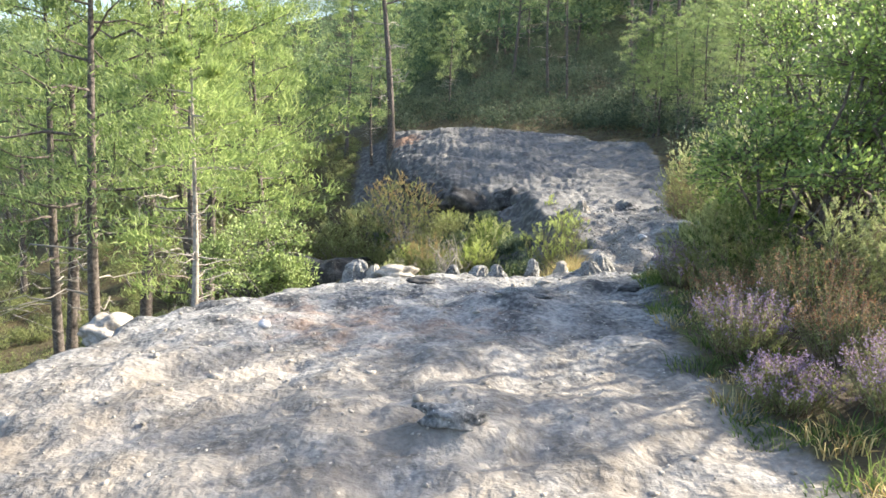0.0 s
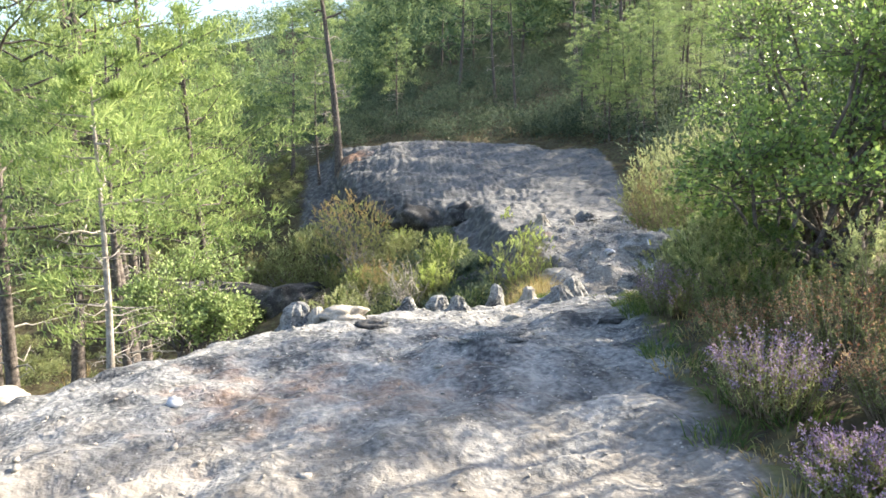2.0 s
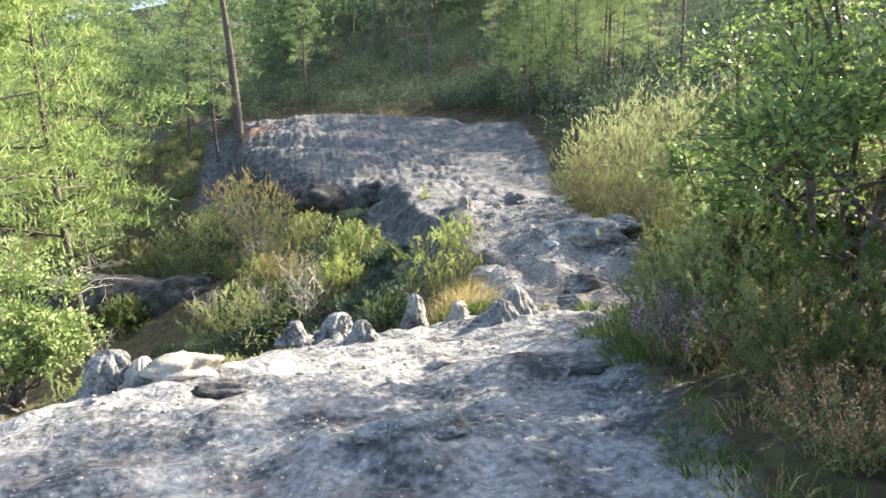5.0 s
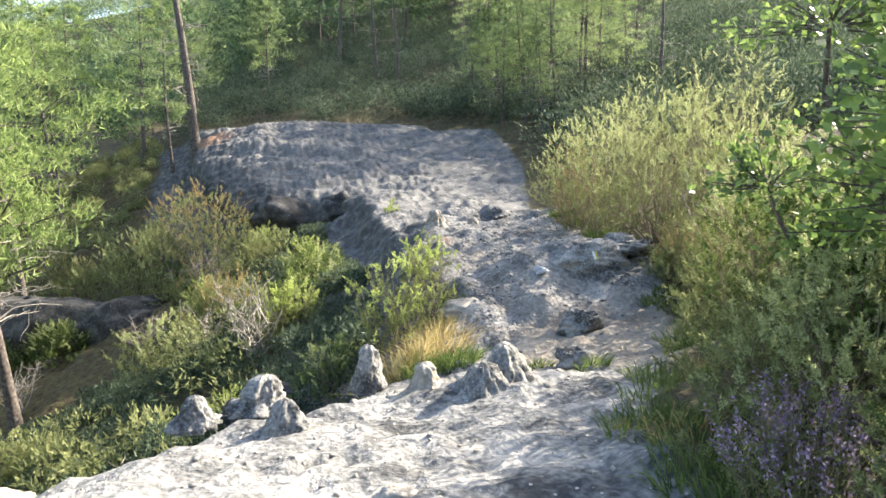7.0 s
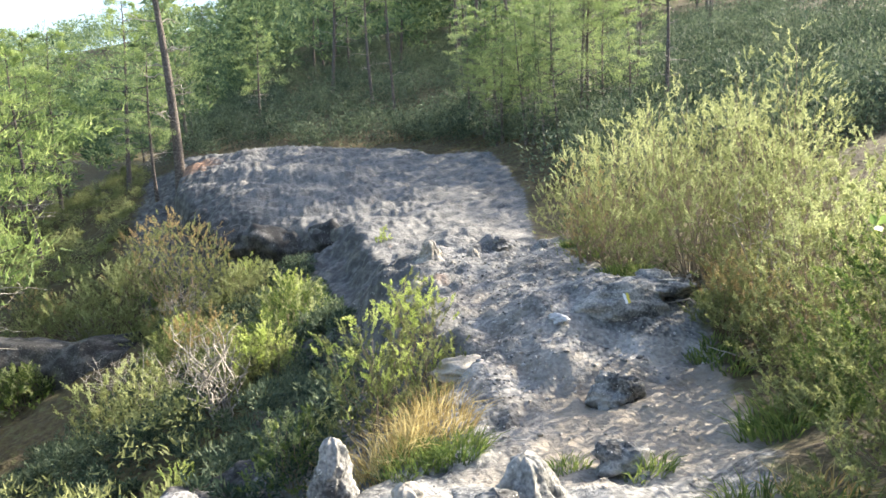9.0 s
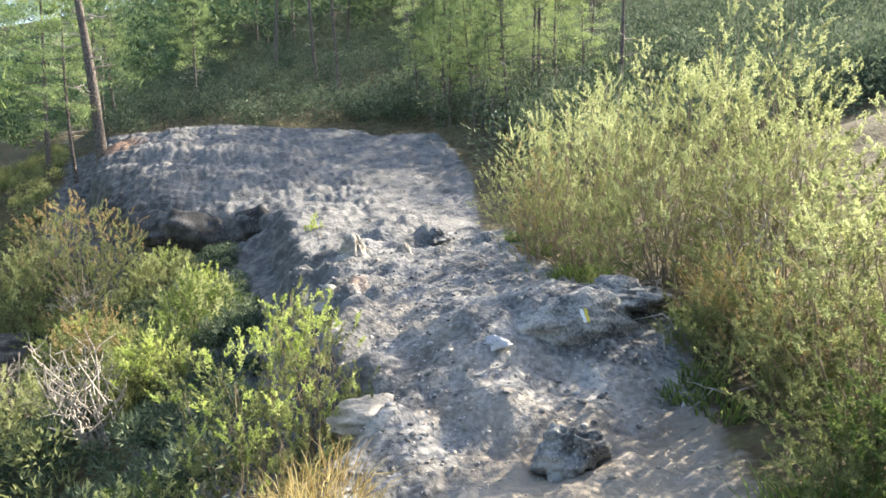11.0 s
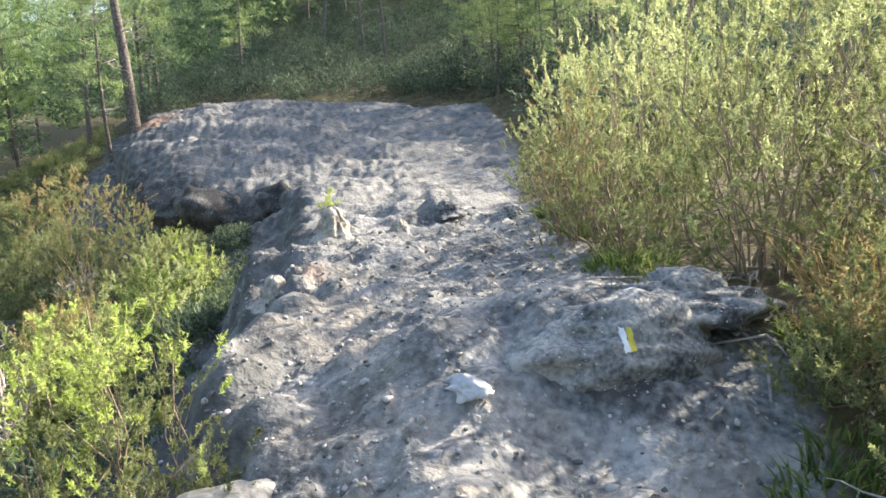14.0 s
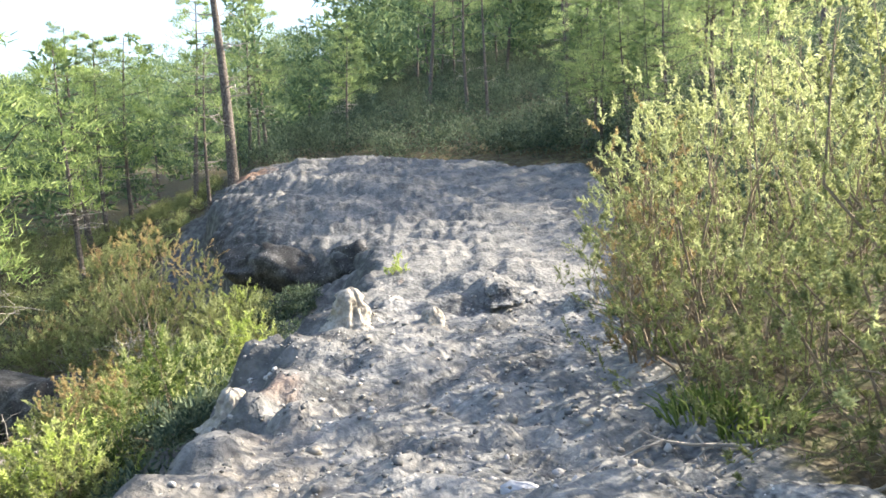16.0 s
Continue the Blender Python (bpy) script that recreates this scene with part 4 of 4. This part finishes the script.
for i, (x, y) in enumerate([(-2.6, 22.3), (-4.6, 29.0), (-1.0, 19.0), (-5.6, 22.4), (-2.2, 27.0), (0.2, 16.0)]):
    bare_bush(x, y, 1.1 + 0.1 * i, 1.3, 710 + i, "grey leafless bush among the heath", 16)

# dead sticks on the dark litter under the bushes
rng = np.random.default_rng(78)
for i in range(14):
    x, y, a, span = rng.uniform(4.55, 5.4), rng.uniform(11.4, 13.8), rng.uniform(0, 6.28), rng.uniform(0.25, 0.7)
    ends = [(x, y), (x + math.cos(a) * span, y + math.sin(a) * span)]
    p0, p1 = [np.array([u, v, ground_z(u, v) + 0.012]) for u, v in ends]
    line = bent(p0, p1, rng, 0.02, 6, 0.05)
    pieces = [tube(line, np.linspace(0.009, 0.003, 6), 5)]
    for q in range(2):
        k = int(rng.integers(2, 5))
        pieces.append(tube(bent(line[k], line[k] + rng.normal(size=3) * (0.12, 0.12, 0.03) + (0, 0, 0.03), rng, 0, 4, 0.06), np.linspace(0.005, 0.002, 4), 4))
    tagged(new("fallen_stick", mesh_from("fallen_stick", *join(pieces), DEAD_WOOD, True)), "grey forked dead stick on dark leaf litter", "stick", group="fallen sticks")

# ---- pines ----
white_pine = pine("pine_tree", (-3.35, 8.9, -1.7), "slim young pine with pale trunk and bright crown", pine_arrays(4.3, 0.68, 1.15, 801, 44, 80, 0.12, 0.06, 0.10, 14), (PALE_BARK, PALE_NEEDLE))
SHAPES = []
for i, (h, cf, sp, tr) in enumerate([(10.5, 0.4, 2.5, 0.14), (12.5, 0.45, 2.7, 0.16), (9.0, 0.33, 2.3, 0.12), (13.5, 0.58, 2.6, 0.17), (15.0, 0.7, 2.2, 0.15)]):
    SHAPES.append((pine_arrays(h, cf, sp, 820 + i, 96, 52, 0.2, tr, 0.02, 9), h))


def near_pine(shape, x, y, s, turn, label, mats=(BARK, NEEDLE)):
    arrays, h = SHAPES[shape]
    ob = PINES.get((shape, mats[1].name))
    at = pose(x, y, ground_z(x, y) + 0.1, 0, 0, turn) @ Matrix.Scale(s, 4)
    if ob is None:
        ob = pine("pine_tree", (0, 0, 0), label, arrays, mats)
        ob.matrix_basis = at
        PINES[(shape, mats[1].name)] = ob
        return ob
    c = copy_thing(ob, pose(x, y, ground_z(x, y) + 0.1, 0, 0, turn))
    c.scale = (s, s, s)
    c["label"] = label
    return c


PINES = {}
LIT = "sunlit pine with soft light-green crown"
near_pine(2, -4.9, 13.9, 0.85, 20, "young pine with dark trunk below the slab", (BARK, PALE_NEEDLE))
for sh, x, y, s in [(0, -7.4, 14.5, 0.9), (2, -9.6, 17, 1.0), (0, -6.4, 18.5, 0.95), (1, -11.5, 21, 0.9), (2, -5.3, 21.5, 0.95), (0, -8.6, 24, 1.0), (2, -13, 15.5, 1.0),
                    (1, -14.5, 27, 1.0), (0, -10.8, 30, 1.05), (2, -7.6, 30, 1.0), (1, -18, 22, 1.0), (0, -12.5, 36, 1.0), (2, -8.5, 38.5, 1.0), (1, -16.5, 41, 1.0),
                    (0, -6.2, 46, 0.95), (2, -10, 48, 1.1), (1, -20, 33, 1.0), (2, -3.8, 52, 1.0), (1, -5.6, 16.2, 0.95), (1, -8.9, 20.2, 1.0), (0, -14.5, 53, 1.0), (0, -23, 45, 1.1), (2, 0.5, 56, 0.8)]:
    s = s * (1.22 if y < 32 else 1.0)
    near_pine(sh, x, y, s, (x * 37 + y * 91) % 360, LIT, (BARK, PALE_NEEDLE) if (x * 7 + y * 3) % 2 < 1.4 else (BARK, NEEDLE))
rng = np.random.default_rng(93)
for i in range(30):
    y = rng.uniform(40, 78)
    x = -3.5 - rng.uniform(0, 1) ** 1.3 * 0.55 * y
    near_pine(int(rng.choice([0, 1, 2])), float(x), float(y), float(rng.uniform(0.65, 0.92)), float(rng.uniform(0, 360)), "sunlit pine in the valley woods")
pine("pine_tree", (-2.85, 39.3, -0.5), "tall straight pine with bare trunk beside the rock back", pine_arrays(13.5, 0.62, 2.2, 850, 60, 50, 0.24, 0.24, -0.02, 16, 10), (BARK, NEEDLE))
rng = np.random.default_rng(91)
for i in range(78):
    x, y = rng.uniform(3, 40), rng.uniform(50, 84)
    # From 42 on: mostly hidden pines added to cast shade on the rock back
    if i >= 42:
        x, y = 10.5 + 8 * rng.uniform(), rng.uniform(30, 47)
    # Last three: unseen pines added so their shadows streak the slab
    if i >= 75:
        x, y = rng.uniform(16, 26), rng.uniform(9, 22)
    near_pine(int(rng.choice([4, 3, 4, 3, 1, 4] if i < 42 else [0, 2, 0, 2, 1, 3])), float(x), float(y), float(rng.uniform(0.7, 1.1) if i < 42 else rng.uniform(0.42, 0.62)), float(rng.uniform(0, 360)), "tall pine with bare trunk on the shaded hillside, some added to cast shade")

# ---- shrubs and woods too many to count ----


def shrub_cover(name, spots, size, lobes, per, leaf, mat, seed, label):
    """Many shrubs as one mesh: each a heap of lobes of small leaves with gaps between."""
    rng = np.random.default_rng(seed)
    spots = np.asarray(spots)
    n = len(spots)
    z = height(spots[:, 0], spots[:, 1])
    s = size * rng.uniform(0.45, 1.35, n)
    a, q = rng.uniform(0, 6.28, (n, lobes)), np.sqrt(rng.uniform(0, 1, (n, lobes)))
    centre = np.stack([np.cos(a) * q * 0.62, np.sin(a) * q * 0.62, 0.75 * np.sqrt(np.clip(1 - q * q, 0, 1)) * rng.uniform(0.75, 1.05, (n, lobes))], 2) * s[:, None, None]
    d = rng.normal(size=(n, lobes, per, 3))
    d /= np.linalg.norm(d, axis=3, keepdims=True)
    base = np.stack([spots[:, 0], spots[:, 1], z], 1)[:, None, None] + centre[:, :, None] + d * (s * 0.27)[:, None, None, None] * rng.uniform(0.7, 1.05, (n, lobes, per, 1))
    way = d + rng.normal(size=d.shape) * 0.5 + (0, 0, 0.5)
    v, f = blades(base.reshape(-1, 3), way.reshape(-1, 3), leaf * rng.uniform(0.7, 1.6, n * lobes * per), leaf * 0.4, rng, "blade")
    return tagged(new(name, mesh_from(name, v, f, mat)), label, "shrubs", kind="stuff")


rng = np.random.default_rng(95)
pts = np.stack([rng.uniform(-4, 42, 2600), rng.uniform(44.5, 100, 2600)], 1)
pts = pts[pts[:, 1] > 44.8 + 1.2 * np.abs(vnoise(pts[:, 0] * 0.4, pts[:, 0] * 0, 8))][:1000]
side = np.stack([rng.uniform(0, 30, 1000), rng.uniform(21, 46, 1000)], 1)
side = side[side[:, 0] > right_edge(side[:, 1]) + 1.9]
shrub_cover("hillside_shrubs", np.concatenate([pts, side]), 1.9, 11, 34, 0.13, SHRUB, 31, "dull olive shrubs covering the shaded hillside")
val = np.stack([rng.uniform(-26, 2, 2600), rng.uniform(6, 60, 2600)], 1)
val = val[(val[:, 0] < left_edge(val[:, 1]) - 2.2) & ~((np.abs(val[:, 0] + 5) < 3.2) & (np.abs(val[:, 1] - 22.5) < 6))][:1000]
close = np.stack([rng.uniform(-7, 2, 1500), rng.uniform(10.8, 26, 1500)], 1)
close = close[(close[:, 0] < left_edge(close[:, 1]) - 1.0) & ~((np.abs(close[:, 0] + 5) < 2.8) & (np.abs(close[:, 1] - 23.5) < 3.5)) & ~((close[:, 0] < -1.6) & (close[:, 1] < 14))][:420]
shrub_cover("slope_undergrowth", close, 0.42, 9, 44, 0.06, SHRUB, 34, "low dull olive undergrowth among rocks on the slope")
shrub_cover("valley_shrubs", val, 0.75, 9, 40, 0.085, HEATH, 32, "dark green undergrowth on the valley slope")


def far_woods(name, spots, h, mat, seed, label, dense=44, c=12, broad=1.0):
    rng = np.random.default_rng(seed)
    spots = np.asarray(spots)
    n, per = len(spots), dense
    z = height(spots[:, 0], spots[:, 1])
    hh = h * rng.uniform(0.6, 1.2, n)
    k = rng.uniform(0.25, 1.0, (n, c))
    r = hh[:, None] * 0.2 * (1.15 - k)
    a = rng.uniform(0, 6.28, (n, c))
    centre = np.stack([spots[:, 0:1] + np.cos(a) * r, spots[:, 1:2] + np.sin(a) * r, z[:, None] + hh[:, None] * k], 2)
    off = rng.normal(size=(n, c, per, 3))
    off = off / np.linalg.norm(off, axis=3, keepdims=True) * rng.uniform(0.6, 1.05, (n, c, per, 1)) * (hh[:, None, None, None] * np.array([0.095, 0.095, 0.06]) * broad)
    base = centre[:, :, None] + off
    way = off / hh[:, None, None, None] * 8 + rng.normal(size=off.shape) * 0.35 + (0, 0, 0.3)
    v, f = blades(base.reshape(-1, 3), way.reshape(-1, 3), np.repeat(hh * 0.05 * broad, c * per) * rng.uniform(0.6, 1.4, n * c * per), np.repeat(hh * 0.02 * broad, c * per), rng, "blade")
    return tagged(new(name, mesh_from(name, v, f, mat)), label, "woods", kind="stuff")


w1 = np.stack([rng.uniform(-95, 5, 900), rng.uniform(45, 170, 900)], 1)
w1 = w1[(w1[:, 0] < -4 - (w1[:, 1] - 45) * -0.15) & (w1[:, 0] > -0.75 * w1[:, 1])][:420]
w2 = np.stack([rng.uniform(-2, 100, 700), rng.uniform(66, 170, 700)], 1)[:420]
far_woods("valley_woods", w1, 8.2, WOODS, 41, "sunlit pine woods across the valley")
far_woods("hill_woods", w2, 13, WOODS, 42, "shaded pine woods on the hillside")
w3 = np.stack([rng.uniform(-300, 120, 2400), rng.uniform(170, 450, 2400)], 1)
w3 = w3[w3[:, 0] > -0.72 * w3[:, 1]]
far_woods("ridge_woods", w3, 14, WOODS, 43, "hazy pine woods on the far ridge", 14, 9, 1.5)

# ---- pebbles and grit on the rock ----
rng = np.random.default_rng(99)
n = 3500
py2 = rng.uniform(1.5, 18, n)
px2 = left_edge(py2) + (right_edge(py2) + 0.15 - left_edge(py2)) * rng.uniform(0.02, 1, n)
pz2 = height(px2, py2)
bv, bf = BALLS[1]
ps = 0.004 + 0.013 * rng.uniform(0, 1, n) ** 4 + 0.02 * (rng.uniform(0, 1, n) > 0.985)
jit = 1 + 0.3 * rng.normal(size=(n, len(bv), 1))
pv = bv[None] * ps[:, None, None] * jit * np.stack([rng.uniform(0.7, 1.4, n), rng.uniform(0.7, 1.4, n), rng.uniform(0.5, 0.9, n)], 1)[:, None]
pv = pv + np.stack([px2, py2, pz2 + ps * 0.25], 1)[:, None]
pf = bf[None] + (np.arange(n) * len(bv))[:, None, None]
tagged(new("pebbles", mesh_from("pebbles", pv.reshape(-1, 3), pf.reshape(-1, 3), PALE_STONE)), "pale grit and pebbles scattered on the rock", "pebbles", kind="stuff")


# Stones bedded in the gritty rock beside and under the path
n = 9000
cy = rng.uniform(11.3, 18.5, n)
across = rng.uniform(0, 1, n)
cx = left_edge(cy) - 1.5 + (right_edge(cy) + 1.6 - left_edge(cy)) * across
patch = vnoise(cx * 1.1, cy * 1.1, 61) + 0.6 * smooth(left_edge(cy) + 0.5 - cx, -0.2, 0.4) + rng.normal(size=n) * 0.4
cx, cy = cx[patch > 0.05], cy[patch > 0.05]
n = len(cx)
cs = 0.005 + 0.017 * rng.uniform(0, 1, n) ** 4
jit = 1 + 0.28 * rng.normal(size=(n, len(bv), 1))
cv = bv[None] * cs[:, None, None] * jit * np.stack([rng.uniform(0.7, 1.5, n), rng.uniform(0.7, 1.5, n), rng.uniform(0.5, 1.0, n)], 1)[:, None]
cv = cv + np.stack([cx, cy, height(cx, cy) - cs * 0.15], 1)[:, None]
cf = bf[None] + (np.arange(n) * len(bv))[:, None, None]
tagged(new("bedded_stones", mesh_from("bedded_stones", cv.reshape(-1, 3), cf.reshape(-1, 3), CLAST)), "grey and whitish stones bedded in gritty rock", "stones", kind="stuff")
